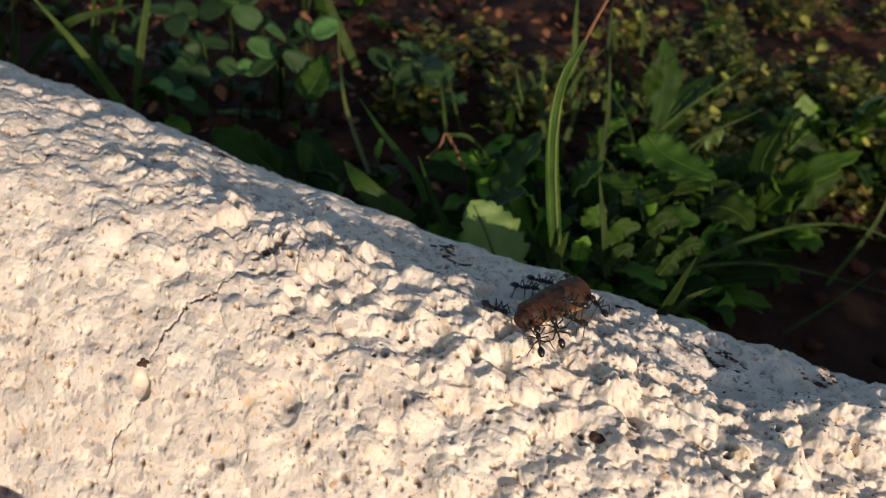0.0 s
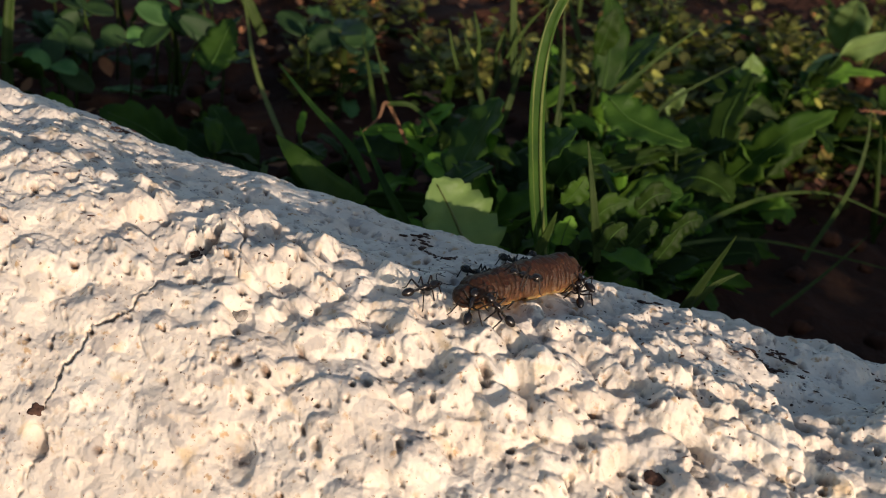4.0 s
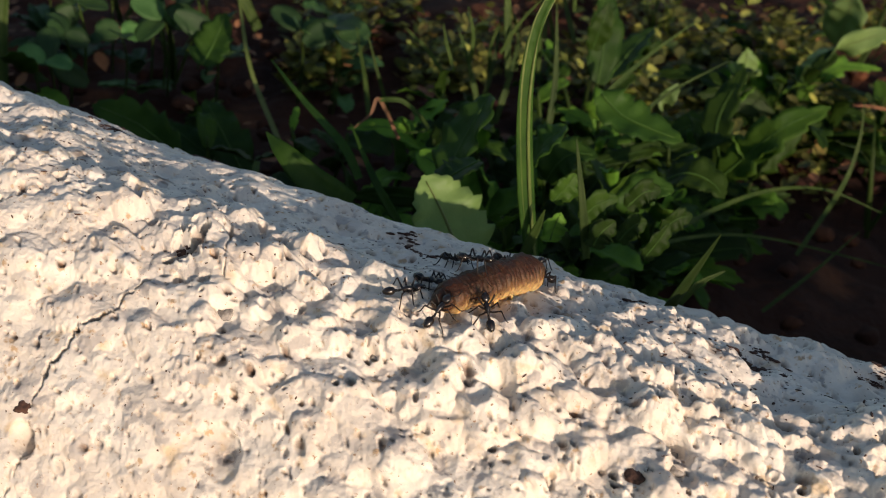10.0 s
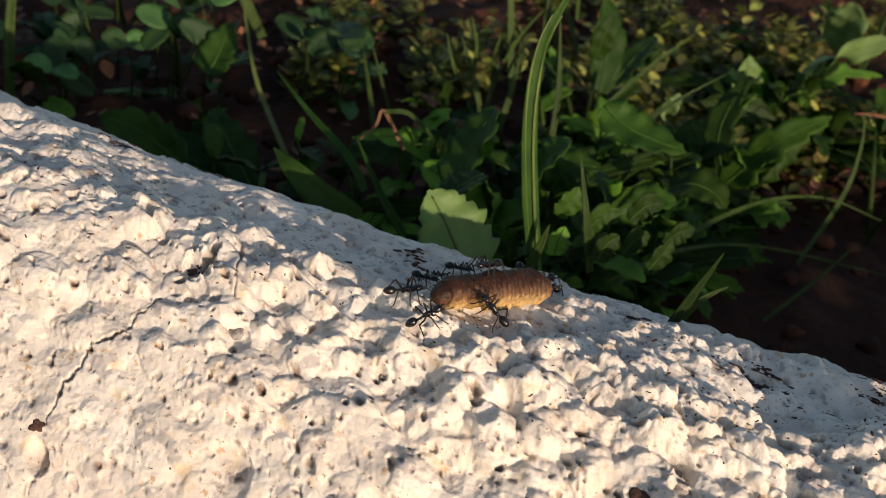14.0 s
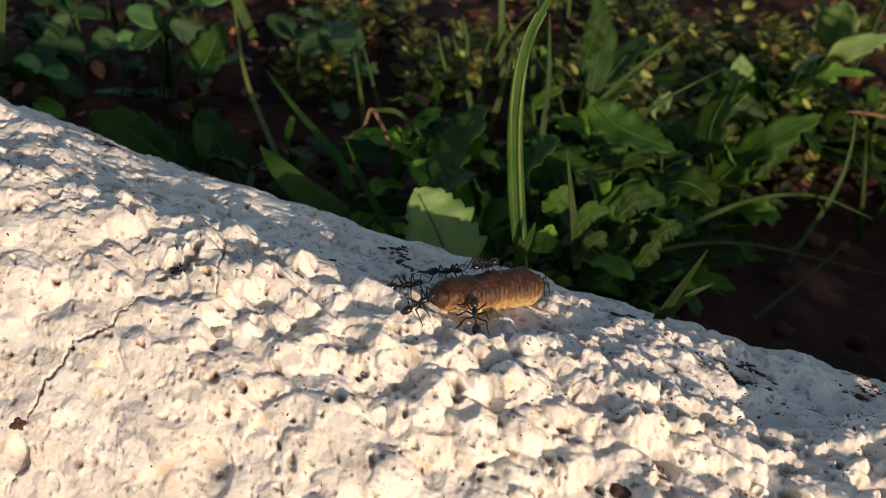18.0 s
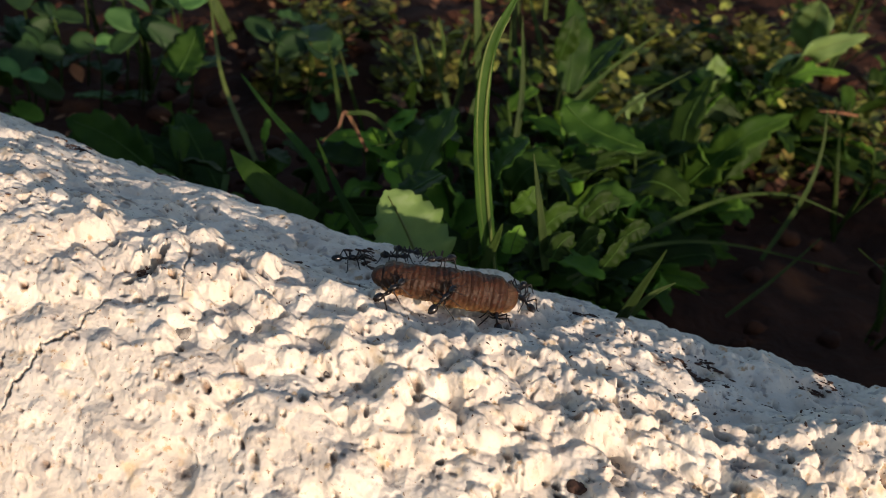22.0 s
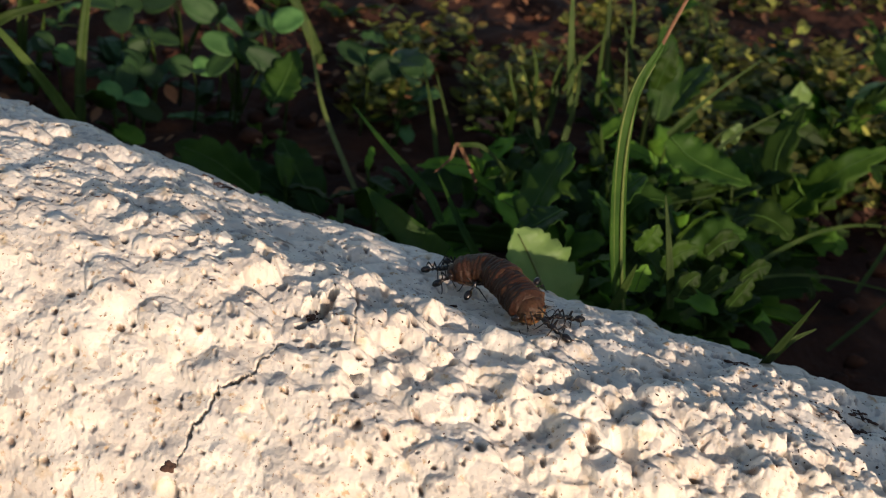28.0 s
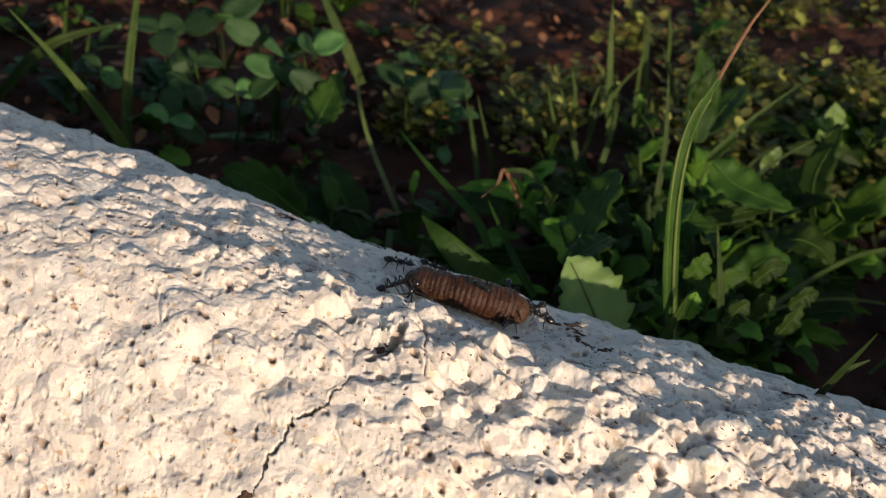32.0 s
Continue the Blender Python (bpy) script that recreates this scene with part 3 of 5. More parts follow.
def larva_ring(kind, phase=0.0, size=1.0, skin=None):
    """One ring of the body with fine folds, lying along x."""
    nu, nx = 30, 27
    v, f = [], []
    rad = {"head": 0.0016, "front": 0.0025, "body": 0.00283, "tail": 0.0023}[kind] * size
    half = {"head": 0.0017, "front": 0.0016, "body": 0.0015, "tail": 0.0021}[kind]
    for i in range(nx):
        s = i / (nx - 1) * 2 - 1
        prof = 1 - 0.24 * abs(s) ** 2.1 - 0.05 * math.exp(-((s + 0.08) / 0.17) ** 2) - 0.008 * (1 + math.cos(s * 9))
        if kind in ("head", "tail"):
            prof = math.sqrt(max(0.02, 1 - s * s))
        for k in range(nu):
            g = 2 * math.pi * k / nu
            r = rad * prof * (1 + 0.035 * math.sin(5 * g + s + phase) + 0.022 * math.sin(9 * g - 2 * s + 2 * phase) + 0.018 * math.sin(13 * g + 5 * s))
            flat = 0.84 if math.sin(g) < 0 else 1.0
            v.append((s * half, r * math.cos(g), r * math.sin(g) * flat))
    for i in range(nx - 1):
        for k in range(nu):
            f.append((i * nu + k, i * nu + (k + 1) % nu, (i + 1) * nu + (k + 1) % nu, (i + 1) * nu + k))
    f += [tuple(range(nu))[::-1], tuple((nx - 1) * nu + k for k in range(nu))]
    return mesh_from("ring", v, f, {"head": M_HEAD, "tail": M_TAIL}.get(kind, skin or M_RING))


def build_larva():
    body = new("larva")
    tagged(body, "plump brown moth larva with amber belly, dragged by ants", "larva")
    meshes = {k: larva_ring(k) for k in ("head", "front", "body", "tail")}
    girth = (0.86, 0.93, 0.90, 0.98, 1.05, 1.0, 1.06, 1.03, 1.08, 0.99)
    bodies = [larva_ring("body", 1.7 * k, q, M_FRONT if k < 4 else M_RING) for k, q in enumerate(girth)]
    spot = mesh_from("spot", *ellipsoid_data((0, 0, 0), (0.00013, 0.00006, 0.00012), 8, 5), M_SPOT)
    pieces = []
    for i in range(RINGS):
        kind = "head" if i == 0 else "front" if i == 1 else "tail" if i == RINGS - 1 else "body"
        ring = part({"head": "head", "tail": "tail_plate"}.get(kind, "body_ring"), meshes[kind] if kind != "body" else bodies[i - 2], body,
                    {"head": "dark brown head capsule", "tail": "pale rounded tail end"}.get(kind, ""))
        if kind == "body":
            for side in (-1, 1):
                for x, y, z in ((0.0, 0.00262, 0.0004), (0.0004, 0.00225, 0.0014), (-0.0003, 0.0024, -0.0008)):
                    sp = part("spiracle", spot, ring)
                    g = 0.12 * math.sin(i * 7.3 + z * 9000)
                    sp.location = (x + 0.0004 * math.sin(i * 3.1 + y * 9000), side * y * math.cos(g), z + 0.002 * math.sin(g))
            for side in (-1, 1):
                leg = part("proleg", mesh_from("proleg", *ellipsoid_data((0, side * 0.0011, -0.0021), (0.0004, 0.0004, 0.0006), 8, 6), M_RING), ring) if i in (4, 5, 6, 7) else None
        pieces.append(ring)
    return body, pieces


larva, larva_rings = build_larva()


# ---- the ants ----
ANT_SIZE = 0.88


def build_ant():
    """A worker ant, 5.3 mm long, heading along +x, with its waist at the origin, 1 mm above its feet."""
    ant = new("ant")
    tagged(ant, "shiny black worker ant tugging at the brown larva", "ant", "ants round the larva")

    def heart(p):
        return p * np.array([1, 1 - 0.22 * p[0], 1])
    head = part("head", mesh_from("head", *ellipsoid_data((0.00225, 0, 0.00015), (0.00078, 0.00062, 0.0005), 16, 12, heart), M_ANT), ant)
    eye = mesh_from("eye", *ellipsoid_data((0, 0, 0), (0.00013, 0.00008, 0.00013), 8, 6), M_ANT)
    for s in (-1, 1):
        e = part("eye", eye, head)
        e.location = (0.0024, s * 0.00055, 0.0003)
        part("mandible", mesh_from("mandible", *tube_data([(0.0029, s * 0.0003, 0.00005), (0.0032, s * 0.00032, 0), (0.0034, s * 0.00008, 0)], 0.00013, 0.00005, 6), M_ANTLEG), head)
        part("antenna", mesh_from("antenna", *tube_data([(0.0027, s * 0.0002, 0.0003), (0.0029, s * 0.0009, 0.0008), (0.0033, s * 0.0012, 0.0007),
             (0.0040, s * 0.0011, 0.0002), (0.0045, s * 0.0009, -0.0001)], 0.00007, 0.00006, 14, 6), M_ANTLEG), head)

    def chest(p):
        return p * np.array([1, 1 + 0.25 * p[0], 1 + 0.18 * math.cos(5 * p[0])])
    part("mesosoma", mesh_from("mesosoma", *ellipsoid_data((0.0006, 0, 0.0001), (0.00105, 0.00042, 0.00044), 14, 14, chest), M_ANT), ant)
    pet = merge(ellipsoid_data((-0.00062, 0, 0.0), (0.00030, 0.00019, 0.00027), 10, 8), ellipsoid_data((-0.00105, 0, 0.00002), (0.00026, 0.00022, 0.00024), 10, 8))
    part("petiole", mesh_from("petiole", *pet, M_ANT), ant)

    def drop(p):
        return p * np.array([1, 1 + 0.12 * p[0], 1 + 0.12 * p[0]])
    part("gaster", mesh_from("gaster", *ellipsoid_data((-0.00212, 0, 0.0001), (0.00098, 0.00066, 0.00063), 18, 14, drop), M_ANT), ant, "glossy black gaster")
    for s in (-1, 1):
        for x0, reach, knee, foot in ((0.0011, 0.9, 0.0016, 0.0026), (0.0006, 0.15, 0.0018, 0.0029), (0.0001, -1.0, 0.0019, 0.0033)):
            dx = reach
            foot, knee, dx = foot * 0.82, knee * 0.85, reach * 0.9
            pts = [(0, 0, 0), (0.0003 * dx, s * 0.0004, 0.0001), (dx * 0.0009, s * knee * 0.78, 0.0009), (dx * 0.0011, s * knee * 0.84, 0.00085),
                   (dx * 0.0016, s * foot * 0.76, -0.0007), (dx * 0.0019, s * foot * 0.88, -0.0012), (dx * 0.0022, s * foot * 0.95, -0.00125)]
            leg = part("leg", mesh_from("leg", *tube_data(pts, 0.00017, 0.00006, 18, 6, 0.08), M_ANTLEG), ant)
            leg.location = (x0, s * 0.00025, -0.0001)
    for o in ant.children_recursive:
        o.location *= ANT_SIZE
    for me in {o.data for o in ant.children_recursive}:
        me.transform(Matrix.Diagonal((ANT_SIZE, ANT_SIZE, ANT_SIZE, 1)))
    return ant


ants = [build_ant()]
for _ in range(8):
    ants.append(copy_thing(ants[0], pose(0, 0, 0)))


# ---- plants behind the wall ----
def blade(points, width, material=M_GRASS, name="grass_shoot", label="slender green grass blade", stripe=False, n=22, fold=0.35, tip=0.0, up=(0, -0.8, 0.6)):
    top = new(name)
    tagged(top, label, "grass")
    width *= 0.78
    base = Vector(points[0])
    top.location = base
    pts = [Vector(p) - base for p in points]
    part("blade", mesh_from("blade", *ribbon_data(pts, blade_width(width, tip), n, 5, fold, 0.00016, up), material), top)
    if stripe:
        c = spline(pts, n)
        for s in (-1, 1):
            q = c + np.array([s * width * 0.26, -0.00035, 0.0])
            part("rib", mesh_from("rib", *ribbon_data(q[: n - 3], blade_width(width * 0.13), n, 3, 0.1, 0.00012, up), M_STRIPE), top, "pale green rib along the blade")
    return top


main = blade([(0.0374, 0.196, 0.0437), (0.0338, 0.196, 0.0587), (0.0311, 0.196, 0.0749), (0.0313, 0.197, 0.087), (0.0345, 0.198, 0.0956)], 0.0039, material=M_DARK_SHADED, stripe=True, label="tall arching grass blade with pale ribs", n=30, tip=0.22)
part("dry_tip", mesh_from("dry_tip", *ribbon_data([Vector(p) - main.location for p in ((0.0344, 0.198, 0.0954), (0.0363, 0.199, 0.1004), (0.0384, 0.2, 0.1051), (0.0409, 0.201, 0.1093), (0.043, 0.202, 0.1153))], blade_width(0.0005), 14, 3, 0.3), M_DRYTIP), main, "withered brown tip")
blade([(0.0347, 0.194, 0.0441), (0.0364, 0.193, 0.0519), (0.037, 0.192, 0.0565)], 0.0022)
blade([(0.0489, 0.2, 0.0422), (0.0462, 0.2, 0.0531), (0.0431, 0.202, 0.0657)], 0.0022)
blade([(0.052, 0.168, 0.0518), (0.0531, 0.165, 0.0607), (0.0543, 0.161, 0.0707)], 0.0036, label="short stiff upright grass blade", up=(0.3, -0.9, 0.2))
blade([(0.0555, 0.172, 0.0502), (0.0586, 0.172, 0.0553), (0.0624, 0.172, 0.058)], 0.0014)
blade([(0.0638, 0.225, 0.023), (0.09, 0.25, 0.0237), (0.1196, 0.275, 0.0206), (0.1449, 0.288, 0.016), (0.1627, 0.285, 0.0112)], 0.0015, label="grass blade arching low over the soil")
blade([(0.0604, 0.22, 0.0275), (0.086, 0.245, 0.0216), (0.1127, 0.255, 0.0179), (0.1489, 0.25, 0.0134)], 0.0011, label="thin grass stem lying over")
blade([(0.1322, 0.27, 0.0045), (0.1479, 0.285, 0.0187), (0.1514, 0.29, 0.0307), (0.1521, 0.295, 0.0406)], 0.0017)
blade([(-0.0134, 0.25, 0.0333), (-0.0145, 0.235, 0.03), (-0.0155, 0.23, 0.0301)], 0.002)
blade([(-0.0053, 0.3, 0.0067), (-0.0105, 0.305, 0.0161), (-0.0173, 0.315, 0.0282), (-0.0211, 0.33, 0.039), (-0.0229, 0.34, 0.0455)], 0.0017, material=M_STRIPE, label="pale shiny grass stem")
# two blades and a dock leaf, with the wall's shade put into their colour
blade([(0.0087, 0.24, 0.0356), (0.0048, 0.245, 0.0411), (-0.004, 0.26, 0.0446), (-0.0115, 0.275, 0.0477)], 0.0026, material=M_DARK_SHADED)
blade([(0.0158, 0.22, 0.0362), (0.0107, 0.222, 0.0439), (0.0054, 0.233, 0.0515)], 0.0024, material=M_DARK_SHADED)
blade([(0.0042, 0.205, 0.0479), (-0.0017, 0.203, 0.0527), (-0.0075, 0.205, 0.0575), (-0.0111, 0.21, 0.0593)], 0.0080, material=M_DARK_SHADED, name="dock_shoot", label="lance-shaped leaf, its green darkened for the wall's shade")
blade([(-0.071, 0.3, 0.0019), (-0.0807, 0.29, 0.0305), (-0.0912, 0.285, 0.0503), (-0.1036, 0.28, 0.0686)], 0.0042, label="broad light green grass blade")
blade([(-0.0879, 0.33, -0.0024), (-0.0887, 0.34, 0.025), (-0.0873, 0.35, 0.0464), (-0.0869, 0.36, 0.0572)], 0.0042)
blade([(-0.1259, 0.34, 0.0201), (-0.1075, 0.33, 0.0413), (-0.0888, 0.34, 0.0461)], 0.0050)
blade([(-0.0174, 0.37, 0.0207), (-0.024, 0.37, 0.034), (-0.0313, 0.375, 0.047), (-0.0345, 0.38, 0.0527)], 0.0048, label="broad light green grass blade")
blade([(0.0188, 0.26, 0.0362), (0.0131, 0.258, 0.0467), (0.0113, 0.256, 0.044), (0.0079, 0.255, 0.0407)], 0.0010, material=M_DRYTIP, name="curled_tendril", label="withered curled brown grass end")
blade([(0.0131, 0.258, 0.0467), (0.0192, 0.26, 0.0456), (0.0244, 0.255, 0.0418), (0.0187, 0.25, 0.0424)], 0.0014)
blade([(0.1843, 0.33, 0.0247), (0.1762, 0.33, 0.0255), (0.1703, 0.33, 0.0255)], 0.0011, material=M_LITTER, name="twig", label="dry grey-brown twig lying on the soil")
for a, b, c, w in (((0.0502, 0.33, 0.0162), (0.0469, 0.335, 0.0268), (0.0427, 0.34, 0.0372), 0.0022), ((0.0517, 0.33, 0.0182), (0.0542, 0.335, 0.031), (0.0551, 0.34, 0.0418), 0.002), ((0.0541, 0.32, 0.0154), (0.0573, 0.325, 0.028), (0.0594, 0.33, 0.0369), 0.0024),
                   ((0.0164, 0.31, 0.0156), (0.0144, 0.32, 0.0269), (0.0115, 0.33, 0.0383), 0.0017), ((0.0595, 0.28, 0.0293), (0.0601, 0.285, 0.0447), (0.0584, 0.29, 0.0624), 0.0022), ((0.0786, 0.3, 0.0348), (0.0907, 0.305, 0.0454), (0.1047, 0.31, 0.0555), 0.0014),
                   ((0.0752, 0.27, 0.0367), (0.0865, 0.275, 0.0462), (0.1026, 0.28, 0.0545), 0.0012), ((0.0736, 0.32, 0.0418), (0.0707, 0.325, 0.05), (0.0689, 0.33, 0.0566), 0.002), ((0.0671, 0.33, 0.0384), (0.0661, 0.335, 0.0528), (0.0659, 0.34, 0.0634), 0.0022),
                   ((0.044, 0.35, 0.0148), (0.0357, 0.352, 0.0249), (0.0282, 0.355, 0.0307), 0.002), ((0.1104, 0.24, 0.0055), (0.1264, 0.25, 0.0115), (0.1414, 0.26, 0.0181), 0.0011), ((0.0579, 0.33, 0.0263), (0.0548, 0.335, 0.0518), (0.054, 0.34, 0.0659), 0.0028)):
    blade([a, b, c], w)

for a, b, c, w in (((0.0468, 0.335, 0.0279), (0.0467, 0.335, 0.0365), (0.044, 0.335, 0.0455), 0.0016),
                   ((0.0531, 0.335, 0.0236), (0.0527, 0.335, 0.0351), (0.0558, 0.335, 0.0465), 0.0013),
                   ((0.0637, 0.345, 0.0229), (0.0621, 0.345, 0.0355), (0.0571, 0.345, 0.0464), 0.0015),
                   ((0.0721, 0.35, 0.0203), (0.0702, 0.35, 0.038), (0.0697, 0.35, 0.0532), 0.0018),
                   ((0.08, 0.36, 0.0226), (0.0741, 0.36, 0.0403), (0.0712, 0.36, 0.0555), 0.0016),
                   ((0.0546, 0.33, 0.0336), (0.0589, 0.33, 0.0432), (0.0643, 0.33, 0.0509), 0.0012),
                   ((0.0416, 0.33, 0.0269), (0.0386, 0.33, 0.0342), (0.0365, 0.33, 0.0413), 0.0012),
                   ((0.0857, 0.37, 0.0355), (0.0841, 0.37, 0.0474), (0.0811, 0.37, 0.0569), 0.0016),
                   ((0.0241, 0.32, 0.0112), (0.0183, 0.32, 0.0277), (0.0141, 0.32, 0.04), 0.0014),
                   ((0.0938, 0.31, 0.0216), (0.097, 0.31, 0.0294), (0.103, 0.31, 0.0363), 0.0013)):
    blade([a, b, c], w, label="thin upright grass blade behind the weeds")


def toothed_plant(leaves, label, name="sow_thistle", material=M_LEAF, tilt=None):
    """A rosette: each leaf a toothed blade with a raised midrib. leaves: points from base to tip, width, teeth, depth."""
    top = new(name)
    tagged(top, label, "weed")
    base = Vector(leaves[0][0][0])
    top.location = base
    tilts = ((0.1, -0.5, 0.8), (-0.6, -0.5, 0.5), (0.6, -0.6, 0.5), (0.0, -0.1, 1.0), (0.3, -0.9, 0.2), (-0.3, -0.8, 0.4), (0.8, -0.1, 0.5))
    for i, (points, width, teeth, depth) in enumerate(leaves):
        pts = [Vector(p) - base for p in points]
        n = 44
        leaf = part("leaf", mesh_from("leaf", *ribbon_data(pts, tooth_width(width, teeth, depth, i * 0.31), n, 7, 0.22, 0.0002, tilt or tilts[i % 7], 0.05), material), top)
        c = spline(pts, 12) + np.array([0, -0.0002, 0.0003])
        part("midrib", mesh_from("midrib", *tube_data(c[:11], width * 0.024, width * 0.008, 12, 6), M_STRIPE if material is M_PALE_LIT else M_RIB), leaf, "pale midrib")
    return top


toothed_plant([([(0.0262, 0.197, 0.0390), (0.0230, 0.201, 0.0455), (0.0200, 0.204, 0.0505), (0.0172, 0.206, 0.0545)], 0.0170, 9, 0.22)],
              "broad toothed pale green leaf, half in sun behind the wall", material=M_PALE_LIT)
toothed_plant([([(0.0400, 0.238, 0.0240), (0.0340, 0.242, 0.0310), (0.0275, 0.246, 0.0360), (0.0215, 0.249, 0.0385)], 0.0150, 8, 0.22)],
              "toothed green leaf low behind the wall")
toothed_plant([([(0.0264, 0.235, 0.0393), (0.0296, 0.238, 0.0461), (0.0327, 0.24, 0.0527), (0.0351, 0.243, 0.0562)], 0.014, 4, 0.25),
               ([(0.0311, 0.225, 0.0488), (0.0263, 0.222, 0.0474), (0.0207, 0.22, 0.0443)], 0.010, 4, 0.3)],
              "weed with dark oval leaves, half in sun", material=M_DARK_SHADED, tilt=(-0.6, -0.15, 0.8))
toothed_plant([([(0.1132, 0.29, 0.0157), (0.1182, 0.285, 0.0274), (0.1236, 0.281, 0.0373), (0.1368, 0.285, 0.0422)], 0.013, 5, 0.45),
               ([(0.1192, 0.3, 0.0127), (0.1179, 0.31, 0.0244), (0.1265, 0.32, 0.0388)], 0.013, 4, 0.35),
               ([(0.1204, 0.3, 0.0146), (0.131, 0.3, 0.0209), (0.1395, 0.3, 0.0278)], 0.013, 4, 0.4)],
              "sow thistle leaf with a sunlit curling edge")
toothed_plant([([(0.0859, 0.33, 0.0262), (0.0871, 0.335, 0.0354), (0.0874, 0.34, 0.0444), (0.0863, 0.345, 0.0516)], 0.012, 3, 0.2),
               ([(0.0923, 0.34, 0.0245), (0.1011, 0.35, 0.0308), (0.1106, 0.36, 0.0355)], 0.012, 3, 0.3)], "upright weed with smooth grey-green leaves", material=M_DARK_SHADED)
# sunlit leaves: the sun on them is in the lighter leaf colour
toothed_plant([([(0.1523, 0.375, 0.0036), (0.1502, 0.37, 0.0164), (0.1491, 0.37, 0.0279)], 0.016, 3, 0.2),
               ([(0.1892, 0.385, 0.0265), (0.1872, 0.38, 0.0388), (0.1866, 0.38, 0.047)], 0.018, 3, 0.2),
               ([(0.1702, 0.37, 0.0243), (0.1791, 0.36, 0.0351), (0.1942, 0.355, 0.0441)], 0.010, 3, 0.3)], "pale leaves among small herbs, sunlight put into their colour", material=M_PALE_LIT)
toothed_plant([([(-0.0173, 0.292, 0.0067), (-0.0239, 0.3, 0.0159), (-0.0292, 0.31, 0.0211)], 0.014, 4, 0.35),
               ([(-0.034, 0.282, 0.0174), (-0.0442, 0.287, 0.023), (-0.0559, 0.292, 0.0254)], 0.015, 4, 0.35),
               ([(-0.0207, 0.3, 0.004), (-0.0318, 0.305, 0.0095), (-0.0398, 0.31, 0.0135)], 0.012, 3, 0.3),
               ([(-0.0317, 0.33, 0.0229), (-0.0287, 0.335, 0.0284), (-0.0258, 0.34, 0.0357)], 0.014, 4, 0.3)], "low toothed weed, its green darkened for the shade of the wall", material=M_DARK_SHADED)

toothed_plant([([(0.0687, 0.272, 0.0462), (0.0734, 0.268, 0.0429), (0.0799, 0.264, 0.0414), (0.0876, 0.26, 0.0405)], 0.014, 5, 0.3)], "broad lobed sow thistle leaf hanging over the shade", material=M_DARK_SHADED, tilt=(-0.4, -0.2, 0.9))
# its sunlit look comes from the lighter leaf colour
toothed_plant([([(0.0956, 0.3, 0.0318), (0.0959, 0.298, 0.0353), (0.0968, 0.297, 0.0383), (0.0983, 0.298, 0.0405)], 0.0048, 3, 0.2)], "small upright leaf with sunlight put into its light green", material=M_PALE_LIT)
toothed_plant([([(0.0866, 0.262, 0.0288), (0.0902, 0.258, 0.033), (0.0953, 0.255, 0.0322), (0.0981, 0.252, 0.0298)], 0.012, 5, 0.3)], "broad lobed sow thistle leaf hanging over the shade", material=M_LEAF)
toothed_plant([([(0.0515, 0.245, 0.0356), (0.053, 0.243, 0.041), (0.0559, 0.242, 0.0438), (0.0606, 0.24, 0.0444)], 0.01, 3, 0.3)], "lobed leaf of a young sow thistle", material=M_DARK_SHADED)
toothed_plant([([(0.07, 0.24, 0.0306), (0.071, 0.238, 0.0362), (0.074, 0.237, 0.039), (0.0783, 0.236, 0.0391)], 0.01, 3, 0.3)], "lobed leaf of a young sow thistle", material=M_DARK_SHADED)
toothed_plant([([(0.0759, 0.31, 0.044), (0.0765, 0.309, 0.0494), (0.0773, 0.309, 0.0536), (0.0781, 0.31, 0.0573)], 0.0075, 4, 0.3)], "grey-green lobed leaf standing in the sun", material=M_LEAF)
toothed_plant([([(0.044, 0.232, 0.046), (0.0455, 0.231, 0.0506), (0.0475, 0.231, 0.0533), (0.0498, 0.232, 0.055)], 0.01, 3, 0.25)], "broad rounded leaf beside the grass blade", material=M_DARK_SHADED, tilt=(-0.6, -0.15, 0.8))
for points, width in (([(0.0423, 0.203, 0.0438), (0.0426, 0.203, 0.0469), (0.0437, 0.204, 0.0495)], 0.006),
                      ([(0.0497, 0.2, 0.0448), (0.0508, 0.2, 0.0479), (0.0534, 0.201, 0.0499)], 0.007),
                      ([(0.0567, 0.206, 0.0428), (0.0588, 0.206, 0.0461), (0.0618, 0.207, 0.0469)], 0.006),
                      ([(0.0504, 0.212, 0.044), (0.0532, 0.212, 0.0474), (0.0573, 0.213, 0.0484)], 0.007),
                      ([(0.0593, 0.198, 0.044), (0.0612, 0.198, 0.0478), (0.063, 0.199, 0.051)], 0.005),
                      ([(0.0602, 0.215, 0.0455), (0.063, 0.215, 0.0489), (0.0668, 0.216, 0.0492)], 0.007),
                      ([(0.0441, 0.212, 0.0475), (0.0463, 0.212, 0.0508), (0.0477, 0.213, 0.0534)], 0.006),
                      ([(0.0655, 0.208, 0.0446), (0.0683, 0.208, 0.0473), (0.0715, 0.209, 0.0476)], 0.005)):
    toothed_plant([(points, width, 3, 0.35)], "small lobed sow thistle leaf catching the low sun", tilt=(0.3, -0.9, 0.3))

rng = random.Random(5)


